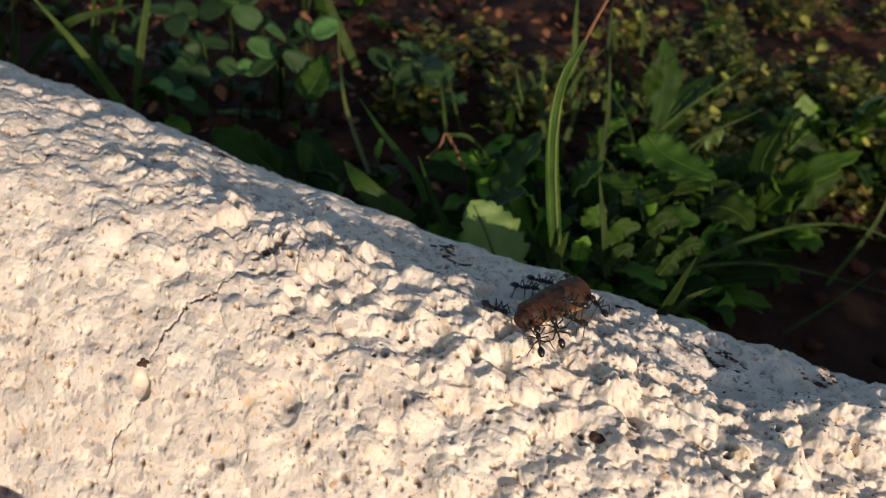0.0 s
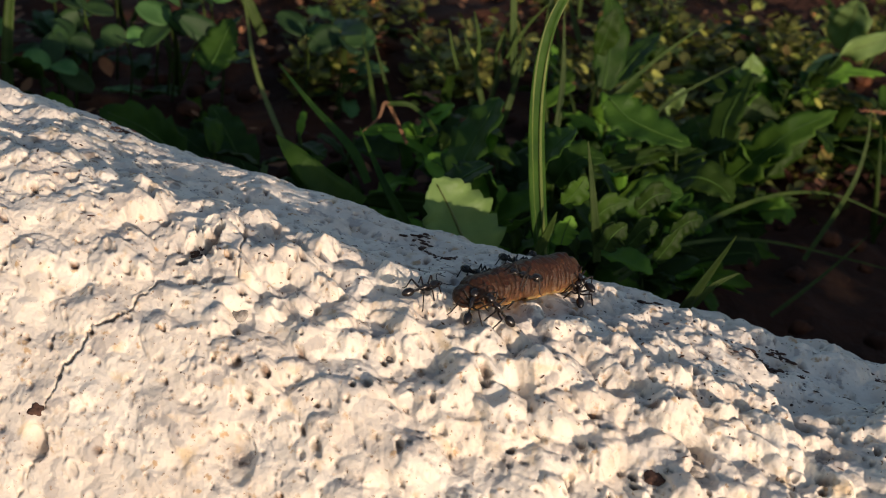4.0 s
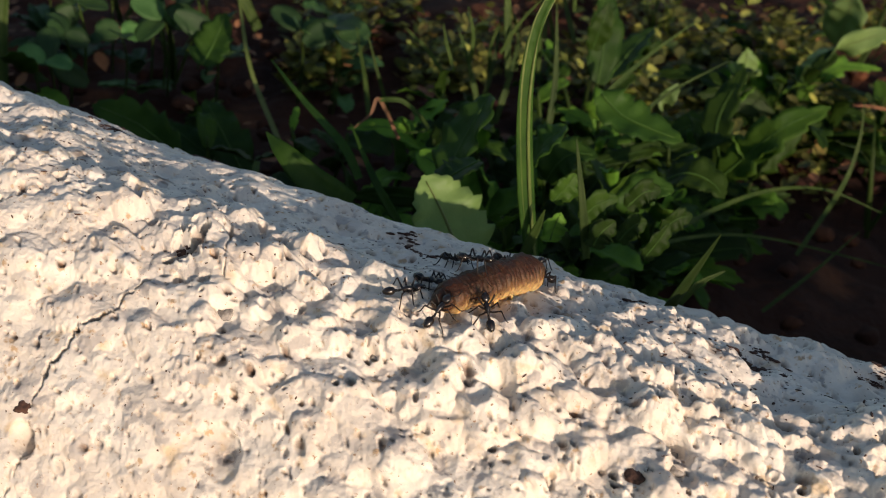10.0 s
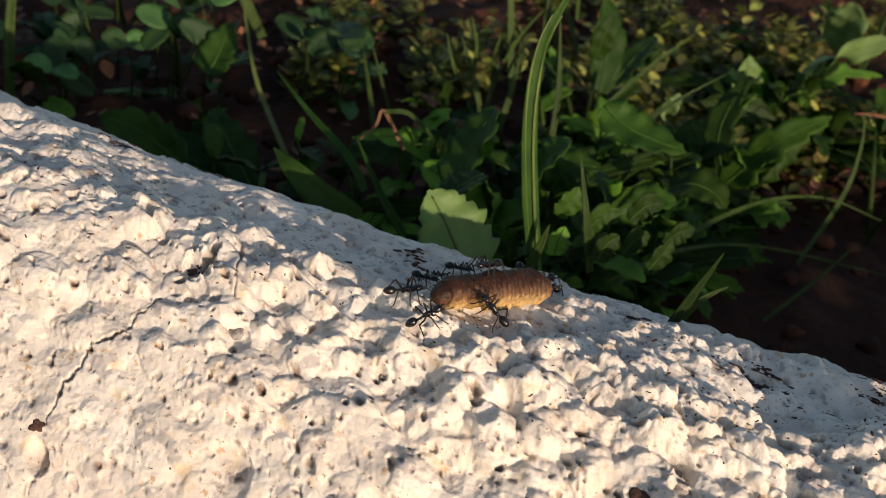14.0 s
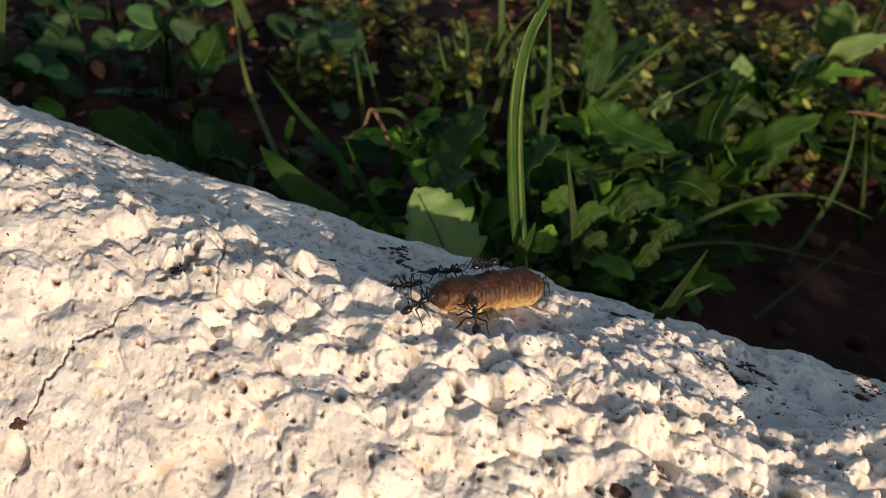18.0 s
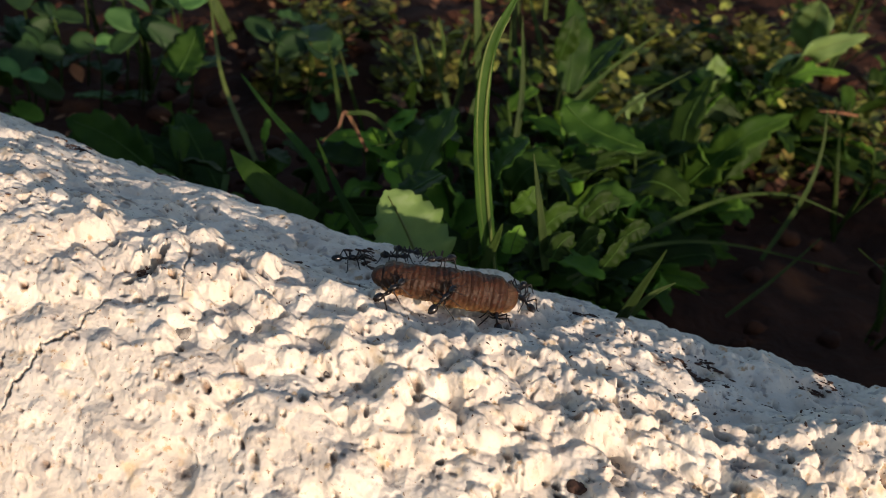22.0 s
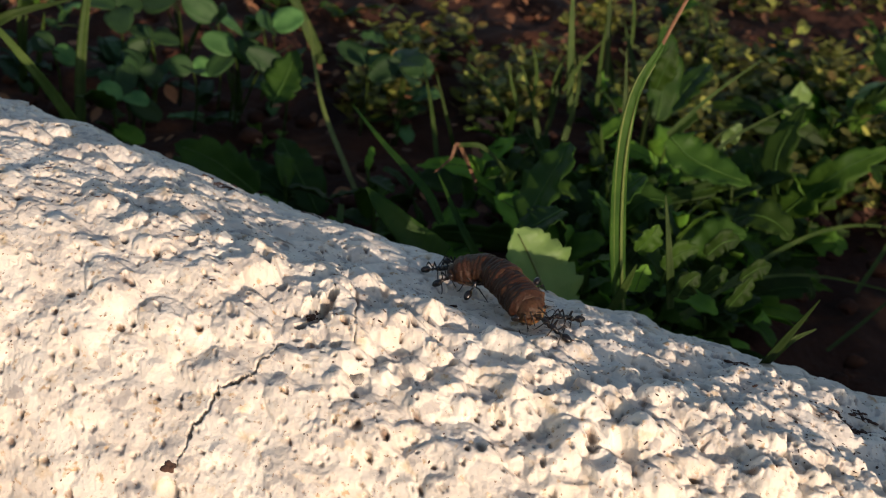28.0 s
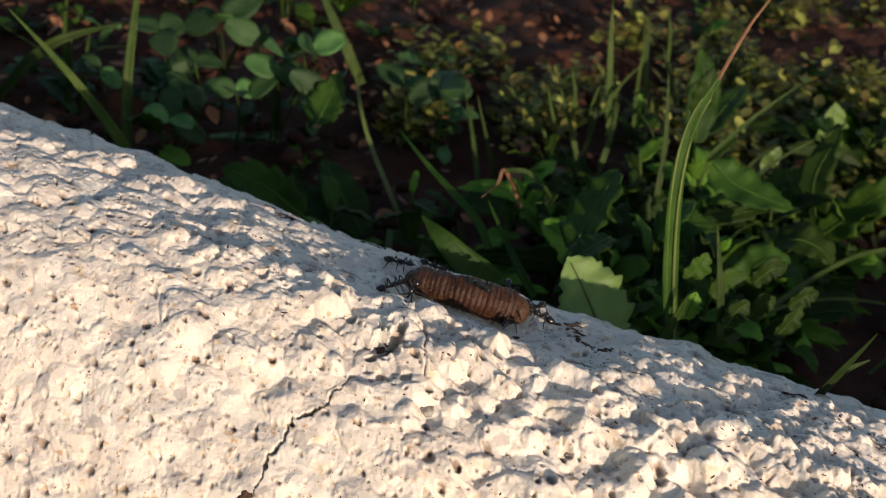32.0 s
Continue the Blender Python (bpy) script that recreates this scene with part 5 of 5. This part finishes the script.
# each ant: seconds, the place of its waist, the way that it heads
ANTS = [
    [
        (0, 0.01836, 0.146, 0.06602, 0.77084, -0.63372, 0.06483),
        (1, 0.01382, 0.14617, 0.06671, 0.97798, 0.15541, 0.13931),
        (2, 0.0111, 0.14684, 0.06749, 0.97832, 0.1502, 0.14255),
        (3, 0.00918, 0.14781, 0.06758, 0.92046, 0.36481, 0.14021),
        (6, 0.00761, 0.14887, 0.06728, 0.92224, 0.35553, 0.15192),
        (7, 0.00802, 0.14817, 0.06722, 0.92889, 0.33185, 0.16444),
        (8, 0.00852, 0.14762, 0.06713, 0.98366, 0.0661, 0.16745),
        (9, 0.0078, 0.14908, 0.06719, 0.96367, 0.22645, 0.14164),
        (10, 0.00787, 0.14849, 0.06722, 0.98398, 0.11267, 0.13813),
        (12, 0.00707, 0.1506, 0.06773, 0.87104, 0.48296, 0.08969),
        (14, 0.00702, 0.15173, 0.06812, 0.99066, 0.11345, 0.07569),
        (17, 0.00625, 0.15166, 0.06779, 0.88561, 0.45403, 0.09775),
        (19, 0.01312, 0.1588, 0.06538, 0.97814, -0.19885, 0.06089),
        (20, 0.01245, 0.16548, 0.06294, 0.90499, -0.41464, 0.09525),
        (21, 0.00982, 0.16769, 0.06301, 0.98034, -0.19217, 0.04482),
        (22, 0.00825, 0.16788, 0.06292, 0.98684, 0.16034, -0.02095),
        (23, 0.00753, 0.16757, 0.06281, 0.99427, 0.10545, 0.01765),
        (24, 0.00679, 0.16771, 0.06262, 0.95983, 0.28057, 0.00127),
        (27, -0.00058, 0.17783, 0.06161, 0.99973, -0.02311, 0.00282),
        (28, -0.00096, 0.17926, 0.06126, 0.92641, 0.3643, -0.09509),
        (29, -0.00402, 0.18232, 0.06118, 0.86915, 0.48572, -0.093),
        (30, -0.00872, 0.18455, 0.06195, 0.99993, 0.01188, 0.00166),
        (31, -0.01431, 0.18952, 0.06245, 0.88802, 0.40138, -0.22431),
        (32, -0.01688, 0.18761, 0.06247, 0.89169, -0.44025, 0.10521),
    ],
    [
        (0, 0.02476, 0.13545, 0.06735, -0.19852, 0.7952, 0.57293),
        (1, 0.01919, 0.13893, 0.06759, 0.40076, 0.74619, 0.53159),
        (2, 0.01722, 0.13964, 0.06759, 0.27972, 0.81757, 0.50333),
        (3, 0.01556, 0.14402, 0.06814, 0.28899, 0.8628, 0.4148),
        (6, 0.01198, 0.14311, 0.06802, 0.18584, 0.78279, 0.59388),
        (7, 0.01402, 0.14258, 0.06765, 0.03935, 0.86235, 0.50479),
        (8, 0.01435, 0.14235, 0.06763, 0.13606, 0.84362, 0.51942),
        (9, 0.01239, 0.14385, 0.06804, 0.47255, 0.73574, 0.48517),
        (10, 0.01173, 0.14323, 0.06765, 0.60517, 0.5898, 0.53471),
        (12, 0.01109, 0.14695, 0.06864, 0.50921, 0.73578, 0.44647),
        (14, 0.00909, 0.14495, 0.06866, 0.82055, 0.01822, 0.57128),
        (17, 0.00859, 0.14544, 0.06883, 0.69192, 0.16051, 0.70391),
        (19, 0.01369, 0.15076, 0.06718, 0.89521, 0.01382, 0.44544),
        (20, 0.01333, 0.14847, 0.06761, 0.57275, 0.63888, 0.51361),
        (21, 0.01208, 0.15124, 0.06752, 0.18526, 0.8841, 0.42901),
        (22, 0.01274, 0.1526, 0.06738, 0.80687, 0.15849, 0.56907),
        (23, 0.01208, 0.15306, 0.06677, 0.775, 0.40605, 0.48424),
        (24, 0.01136, 0.15375, 0.06658, 0.85973, 0.16248, 0.48421),
        (27, 0.00314, 0.16804, 0.06393, 0.13, 0.917, 0.3771),
        (28, 0.00024, 0.17378, 0.06317, 0.84209, 0.13869, 0.52119),
        (29, -0.00386, 0.17509, 0.06371, 0.49481, 0.72154, 0.4843),
        (30, -0.0097, 0.17461, 0.06506, 0.76475, 0.5335, 0.3613),
        (31, -0.014, 0.17933, 0.06531, 0.89375, 0.12554, 0.43063),
        (32, -0.0188, 0.17456, 0.06596, 0.88951, -0.09045, 0.44788),
    ],
    [
        (0, 0.02771, 0.13704, 0.06824, -0.39892, 0.48432, 0.77865),
        (1, 0.02193, 0.13798, 0.06777, -0.64709, 0.36206, 0.67096),
        (2, 0.01896, 0.13804, 0.06763, -0.51531, 0.48773, 0.70469),
        (3, 0.01737, 0.14328, 0.06839, -0.74614, 0.11717, 0.6554),
        (6, 0.01774, 0.14332, 0.06719, -0.13274, 0.80864, 0.57313),
        (7, 0.01787, 0.14218, 0.06779, -0.07062, 0.81099, 0.58078),
        (8, 0.0201, 0.14293, 0.06784, -0.61723, 0.57415, 0.53794),
        (9, 0.01784, 0.14345, 0.06799, -0.13546, 0.81455, 0.56406),
        (10, 0.01816, 0.14356, 0.06758, -0.13818, 0.82332, 0.55049),
        (12, 0.01763, 0.14872, 0.0677, -0.12786, 0.91182, 0.39018),
        (14, 0.01893, 0.14843, 0.06757, -0.62707, 0.5647, 0.53656),
        (17, 0.01523, 0.1466, 0.06839, 0.08861, 0.85949, 0.50341),
        (19, 0.02168, 0.14725, 0.06601, -0.16191, 0.83505, 0.52581),
        (20, 0.0179, 0.14949, 0.0674, -0.08414, 0.92323, 0.37493),
        (21, 0.01586, 0.15214, 0.06749, -0.2389, 0.75986, 0.6046),
        (22, 0.0199, 0.15104, 0.06712, 0.68774, 0.38127, 0.61778),
        (23, 0.02213, 0.1507, 0.06654, 0.81734, -0.39079, 0.42338),
        (24, 0.01955, 0.15033, 0.06702, 0.87328, -0.23634, 0.42605),
        (27, 0.00604, 0.16717, 0.06456, -0.05409, 0.46489, 0.88372),
        (28, 0.00395, 0.17068, 0.06387, 0.53343, 0.65739, 0.53225),
        (29, 0.00279, 0.18114, 0.06095, 0.40602, -0.46756, 0.7852),
        (30, -0.00461, 0.17325, 0.06467, 0.35946, 0.33733, 0.87005),
        (31, -0.00937, 0.17376, 0.06529, -0.03385, 0.66343, 0.74747),
        (32, -0.01622, 0.17103, 0.06687, 0.4935, 0.4455, 0.74699),
    ],
    [
        (0, 0.03087, 0.14058, 0.06846, -0.81636, -0.33221, 0.47243),
        (1, 0.02895, 0.14723, 0.06589, -0.88605, 0.03105, 0.46255),
        (2, 0.02611, 0.14687, 0.06743, -0.84348, -0.28218, 0.45708),
        (3, 0.03208, 0.15454, 0.06306, -0.23992, 0.91036, 0.33716),
        (6, 0.02895, 0.15595, 0.0651, 0.22224, 0.9598, 0.17146),
        (7, 0.02937, 0.15264, 0.06588, -0.41598, 0.85618, 0.30644),
        (8, 0.03134, 0.15903, 0.06396, -0.86585, 0.22331, 0.44771),
        (9, 0.03092, 0.161, 0.06325, -0.82486, -0.18734, 0.5334),
        (10, 0.02901, 0.15875, 0.06389, -0.74236, -0.33555, 0.57992),
        (12, 0.02868, 0.15822, 0.06399, -0.6615, -0.49914, 0.55971),
        (14, 0.03046, 0.1637, 0.06193, -0.74106, -0.3988, 0.54017),
        (17, 0.02996, 0.16383, 0.06201, -0.6347, -0.66012, 0.40174),
        (19, 0.03215, 0.16114, 0.06257, -0.63174, -0.58458, 0.50909),
        (20, 0.03343, 0.1586, 0.0626, -0.7207, -0.66899, 0.18175),
        (21, 0.03145, 0.1536, 0.06486, -0.80156, 0.01114, 0.59781),
        (22, 0.0281, 0.15223, 0.06358, -0.00156, 0.95643, 0.29194),
        (23, 0.02913, 0.15214, 0.06528, -0.03532, 0.93255, 0.35931),
        (24, 0.02627, 0.15136, 0.06609, -0.02085, 0.92383, 0.38224),
        (27, 0.01174, 0.15281, 0.06771, 0.39345, 0.85456, 0.33901),
        (28, 0.01055, 0.16076, 0.06599, 0.86964, -0.02337, 0.49313),
        (29, 0.01007, 0.16462, 0.06442, 0.65313, 0.66258, 0.36662),
        (30, 0.00547, 0.16871, 0.06389, 0.51379, 0.83156, 0.21099),
        (31, 0.00145, 0.17119, 0.06347, 0.60341, 0.71462, 0.35387),
        (32, -0.00031, 0.17103, 0.06388, 0.40162, 0.87641, 0.26571),
    ],
    [
        (0, 0.03641, 0.15019, 0.06539, -0.48741, 0.85158, 0.19299),
        (1, 0.035, 0.15876, 0.06213, -0.71411, 0.6794, 0.16873),
        (2, 0.03241, 0.157, 0.06457, -0.4305, 0.89186, 0.13878),
        (3, 0.0318, 0.15661, 0.0649, -0.49756, 0.83528, 0.23396),
        (6, 0.03184, 0.15963, 0.06335, -0.71409, 0.65271, 0.25307),
        (7, 0.03096, 0.16092, 0.06324, -0.89159, 0.09468, 0.44283),
        (8, 0.03233, 0.16867, 0.05981, -0.87901, 0.00511, 0.47677),
        (9, 0.03141, 0.16694, 0.06066, -0.76669, -0.33282, 0.54901),
        (10, 0.03052, 0.16809, 0.06028, -0.53102, -0.79939, 0.28107),
        (12, 0.02967, 0.16384, 0.062, -0.56606, -0.77564, 0.27919),
        (14, 0.03381, 0.17647, 0.05513, -0.5658, -0.79385, 0.22288),
        (17, 0.03045, 0.16827, 0.0601, -0.4075, -0.86898, 0.28075),
        (19, 0.03299, 0.16471, 0.06108, -0.4673, -0.82209, 0.32528),
        (20, 0.03434, 0.16208, 0.0621, -0.78345, -0.58132, 0.2197),
        (21, 0.03477, 0.16588, 0.06031, -0.8184, -0.42769, 0.3838),
        (22, 0.03337, 0.158, 0.06277, -0.38626, 0.91738, 0.09597),
        (23, 0.03219, 0.15913, 0.06273, -0.56847, 0.77165, 0.2853),
        (24, 0.02982, 0.1549, 0.06442, -0.25558, 0.96419, 0.07079),
        (27, 0.0149, 0.15204, 0.06721, -0.49461, 0.83336, 0.24673),
        (28, 0.01391, 0.15676, 0.06594, -0.75249, 0.5778, 0.31608),
        (29, 0.01362, 0.16414, 0.06373, -0.52228, 0.83031, 0.19446),
        (30, 0.01058, 0.16946, 0.06281, -0.86425, 0.41783, 0.28016),
        (31, 0.00742, 0.17487, 0.06136, -0.87287, 0.3761, 0.31087),
        (32, 0.00569, 0.17475, 0.06171, -0.89207, 0.27379, 0.35951),
    ],
    [
        (0, 0.03015, 0.13995, 0.07204, -0.92293, -0.19343, 0.33284),
        (1, 0.02539, 0.14299, 0.07255, -0.94268, -0.01098, 0.33351),
        (2, 0.02433, 0.14517, 0.07117, -0.86184, -0.42142, 0.28219),
        (3, 0.02232, 0.1463, 0.07161, -0.84229, -0.44484, 0.30442),
        (6, 0.01845, 0.14628, 0.07107, -0.5508, 0.68746, 0.4733),
        (7, 0.01708, 0.14611, 0.07126, 0.26072, 0.88481, 0.38618),
        (8, 0.01781, 0.15006, 0.07112, 0.66781, -0.7076, 0.23095),
        (9, 0.01825, 0.15142, 0.07103, 0.70588, -0.66702, 0.23836),
        (10, 0.01714, 0.15118, 0.07073, 0.82421, -0.51129, 0.24344),
        (12, 0.02076, 0.15653, 0.06933, -0.67543, -0.72079, 0.15575),
        (14, 0.01922, 0.15683, 0.06949, -0.74979, -0.61981, 0.23162),
        (17, 0.01919, 0.15607, 0.06988, -0.73597, -0.65194, 0.18254),
        (19, 0.0242, 0.15908, 0.06787, -0.83084, -0.54771, 0.09863),
        (20, 0.02482, 0.16007, 0.06788, -0.8488, -0.50042, 0.17065),
        (21, 0.02138, 0.15696, 0.06978, -0.66756, -0.62265, 0.40825),
        (22, 0.02052, 0.15849, 0.06909, -0.82918, -0.51386, 0.22002),
        (23, 0.02133, 0.15404, 0.07017, -0.81088, -0.46278, 0.35822),
        (24, 0.01865, 0.15761, 0.06998, 0.60587, -0.74596, 0.27654),
        (27, 0.00912, 0.16917, 0.06757, 0.40373, -0.85354, 0.32934),
        (28, 0.00719, 0.1715, 0.06632, 0.55104, -0.83434, -0.01542),
        (29, 0.0073, 0.17329, 0.0663, 0.48735, -0.86742, 0.1004),
        (30, 0.00199, 0.17096, 0.06702, 0.45631, -0.88906, 0.03676),
        (31, -0.00316, 0.17372, 0.06755, 0.48891, -0.86418, 0.11897),
        (32, -0.00549, 0.17082, 0.069, 0.35223, -0.89256, 0.28154),
    ],
    [
        (0, 0.03441, 0.16658, 0.06014, 0.31297, -0.94292, 0.1138),
        (1, 0.03022, 0.16951, 0.06008, 0.55002, -0.75158, 0.36415),
        (2, 0.03129, 0.17379, 0.05837, 0.45488, -0.87088, 0.18614),
        (3, 0.03136, 0.17777, 0.05539, 0.3778, -0.91571, 0.13692),
        (6, 0.02858, 0.16921, 0.06014, 0.51747, -0.8361, 0.18211),
        (7, 0.02723, 0.16485, 0.06223, 0.51341, -0.79318, 0.32754),
        (8, 0.02809, 0.17026, 0.06004, 0.45604, -0.86742, 0.19905),
        (9, 0.02674, 0.16995, 0.06035, 0.52917, -0.81019, 0.25213),
        (10, 0.02448, 0.16375, 0.06317, 0.51316, -0.80432, 0.29954),
        (12, 0.02774, 0.16945, 0.06021, 0.37214, -0.90841, 0.19056),
        (14, 0.03061, 0.1787, 0.05522, 0.38642, -0.91358, 0.12669),
        (17, 0.02828, 0.17038, 0.06006, 0.38707, -0.90068, 0.19737),
        (19, 0.03292, 0.17707, 0.05526, 0.38133, -0.92052, 0.08507),
        (20, 0.03518, 0.17665, 0.05505, 0.38461, -0.91909, 0.08574),
        (21, 0.03632, 0.17639, 0.05496, 0.17675, -0.98231, 0.06179),
        (22, 0.03388, 0.16356, 0.06159, -0.54878, -0.78985, 0.27381),
        (23, 0.0323, 0.16105, 0.06261, -0.63469, -0.65864, 0.40418),
        (24, 0.03114, 0.16462, 0.06146, -0.59221, -0.80337, 0.06235),
        (27, 0.01819, 0.15666, 0.06621, -0.96158, 0.11011, 0.25148),
        (28, 0.01755, 0.16317, 0.06384, -0.94605, -0.23414, 0.22398),
        (29, 0.01591, 0.16635, 0.06285, -0.94095, 0.22245, 0.25522),
        (30, 0.0123, 0.17337, 0.06161, -0.94257, -0.22544, 0.24645),
        (31, 0.0068, 0.17811, 0.06084, -0.86258, -0.42087, 0.28077),
        (32, 0.00553, 0.17847, 0.06095, -0.80415, -0.56232, 0.19271),
    ],
    [
        (0, 0.0242, 0.15585, 0.06443, 0.85953, -0.46708, 0.20744),
        (1, 0.01994, 0.15593, 0.06471, 0.74279, -0.6167, 0.26066),
        (2, 0.01732, 0.15371, 0.06571, 0.80769, -0.50041, 0.31181),
        (3, 0.01619, 0.15513, 0.06605, 0.61005, -0.7277, 0.3135),
        (6, 0.01666, 0.15607, 0.06593, 0.43707, -0.86186, 0.25723),
        (7, 0.01708, 0.15863, 0.06475, -0.02076, -0.99684, 0.07672),
        (8, 0.017, 0.15593, 0.06591, 0.28135, -0.88261, 0.37663),
        (9, 0.01143, 0.15389, 0.06661, 0.47713, -0.81446, 0.33014),
        (10, 0.01151, 0.15195, 0.06672, 0.60175, -0.74007, 0.30032),
        (12, 0.01563, 0.16697, 0.06251, 0.59473, -0.77202, 0.22425),
        (14, 0.01119, 0.16111, 0.06431, 0.56267, -0.76268, 0.31893),
        (17, 0.01171, 0.15912, 0.0652, 0.62215, -0.72214, 0.30239),
        (19, 0.02134, 0.16628, 0.06301, 0.93191, -0.06267, 0.35723),
        (20, 0.02157, 0.16699, 0.06279, 0.56995, -0.70409, 0.42358),
        (21, 0.01977, 0.17252, 0.06096, 0.74782, -0.64532, 0.15598),
        (22, 0.01537, 0.1708, 0.06181, 0.68513, -0.63542, 0.35614),
        (23, 0.01551, 0.17095, 0.0618, 0.62854, -0.70559, 0.32724),
        (24, 0.01349, 0.17289, 0.06153, 0.75495, -0.58574, 0.2949),
        (27, 0.00255, 0.18053, 0.06098, 0.7153, -0.65945, 0.23125),
        (28, 0.00234, 0.18206, 0.0611, 0.54671, -0.73024, 0.40969),
        (29, -0.00102, 0.18472, 0.06122, 0.6493, -0.68361, 0.3333),
        (30, -0.00476, 0.18952, 0.05993, 0.64487, -0.68667, 0.33559),
        (31, -0.00859, 0.19462, 0.05942, 0.75126, -0.64699, 0.13046),
        (32, -0.0111, 0.18701, 0.0625, 0.72171, -0.68413, 0.10533),
    ],
    [
        (0, 0.02766, 0.16185, 0.06238, 0.78963, -0.58856, 0.17342),
        (1, 0.02342, 0.16085, 0.06345, 0.89898, -0.3737, 0.22842),
        (2, 0.02339, 0.16303, 0.06328, 0.56675, -0.76861, 0.29669),
        (3, 0.02305, 0.16329, 0.06332, 0.50884, -0.81975, 0.26286),
        (6, 0.02372, 0.16478, 0.06307, 0.63809, -0.71809, 0.27783),
        (7, 0.02332, 0.16393, 0.06314, 0.51029, -0.77071, 0.38159),
        (8, 0.02277, 0.1643, 0.06319, 0.56299, -0.78869, 0.24699),
        (9, 0.01791, 0.16301, 0.06382, 0.49379, -0.79091, 0.36144),
        (10, 0.01646, 0.16141, 0.06436, 0.55656, -0.75696, 0.34241),
        (12, 0.0182, 0.16615, 0.06286, 0.54536, -0.77568, 0.31764),
        (14, 0.01685, 0.16627, 0.06286, 0.5907, -0.73114, 0.34133),
        (17, 0.01902, 0.16566, 0.06303, 0.59518, -0.71019, 0.37602),
        (19, 0.02765, 0.17936, 0.05568, -0.79608, -0.58082, 0.17002),
        (20, 0.02699, 0.17247, 0.05964, 0.50256, -0.79342, 0.34339),
        (21, 0.02419, 0.17413, 0.05984, 0.62969, -0.74912, 0.2057),
        (22, 0.01796, 0.17518, 0.06017, 0.69991, -0.6731, 0.23887),
        (23, 0.02183, 0.16898, 0.06209, 0.50721, -0.84413, 0.17371),
        (24, 0.01928, 0.17242, 0.06092, 0.58074, -0.76877, 0.26783),
        (27, 0.01653, 0.17394, 0.06099, 0.30984, -0.94785, 0.07467),
        (28, 0.01532, 0.17839, 0.05911, -0.46389, -0.86359, -0.19755),
        (29, 0.01482, 0.18663, 0.05692, 0.11875, -0.99246, -0.03034),
        (30, 0.0092, 0.18656, 0.05733, -0.00848, -0.99994, -0.00683),
        (31, 0.00401, 0.18624, 0.06011, 0.01383, -0.97979, -0.19956),
        (32, 0.00396, 0.19201, 0.05554, 0.01238, -0.99313, -0.11635),
    ],
]


def frame_matrix(at, ahead, up):
    x = ahead.normalized()
    y = up.cross(x).normalized()
    z = x.cross(y)
    m = Matrix((x, y, z)).transposed().to_4x4()
    m.translation = at
    return m


def motions():
    roots, rings = [], [[] for _ in larva_rings]
    for t, *q in LARVA:
        a, m, b = Vector(q[0:3]), Vector(q[3:6]), Vector(q[6:9])
        up = Matrix.Rotation(radians(q[9]), 3, (b - a).normalized()) @ (wall_normal(m.x, m.y) + Vector((0, -0.1, 0.5))).normalized()
        root = frame_matrix(m, b - a, up)
        roots.append((t, root))
        line = [Vector(p) for p in spline([a, m, b], 4 * RINGS + 1)]
        steps = np.cumsum([0] + [(line[i + 1] - line[i]).length for i in range(4 * RINGS)])
        inv = root.inverted()
        for i in range(RINGS):
            want = steps[-1] * (0.09 + 0.83 * i / (RINGS - 1))
            k = min(int(np.searchsorted(steps, want)), 4 * RINGS - 1)
            k = max(1, k)
            s = (want - steps[k - 1]) / (steps[k] - steps[k - 1])
            at = line[k - 1].lerp(line[k], s)
            ahead = line[min(k + 2, 4 * RINGS)] - line[max(k - 3, 0)]
            rings[i].append((t, inv @ frame_matrix(at, ahead, up)))
    walk(larva, roots)
    for ring, rows in zip(larva_rings, rings):
        walk(ring, rows)
    shake = random.Random(9)
    for ant, rows in zip(ants, ANTS):
        poses = []
        for t, x, y, z, ax, ay, az in rows:
            poses.append((t, frame_matrix(Vector((x, y, z)), Vector((ax, ay, az)), wall_normal(x, y))))
        walk(ant, poses)
        legs = [o for o in ant.children if o.name.startswith("leg")]
        for leg in legs:
            p = leg.location.copy()
            phase = shake.uniform(0, 6.28)
            steps = []
            for i in range(65):
                g = phase + i * 2.1 + shake.uniform(-0.5, 0.5)
                steps.append((i * 0.5, pose(p.x, p.y, p.z, 4 * math.sin(g * 1.3), 5 * math.sin(g * 0.7 + 1), 13 * math.sin(g))))
            walk(leg, steps)


motions()
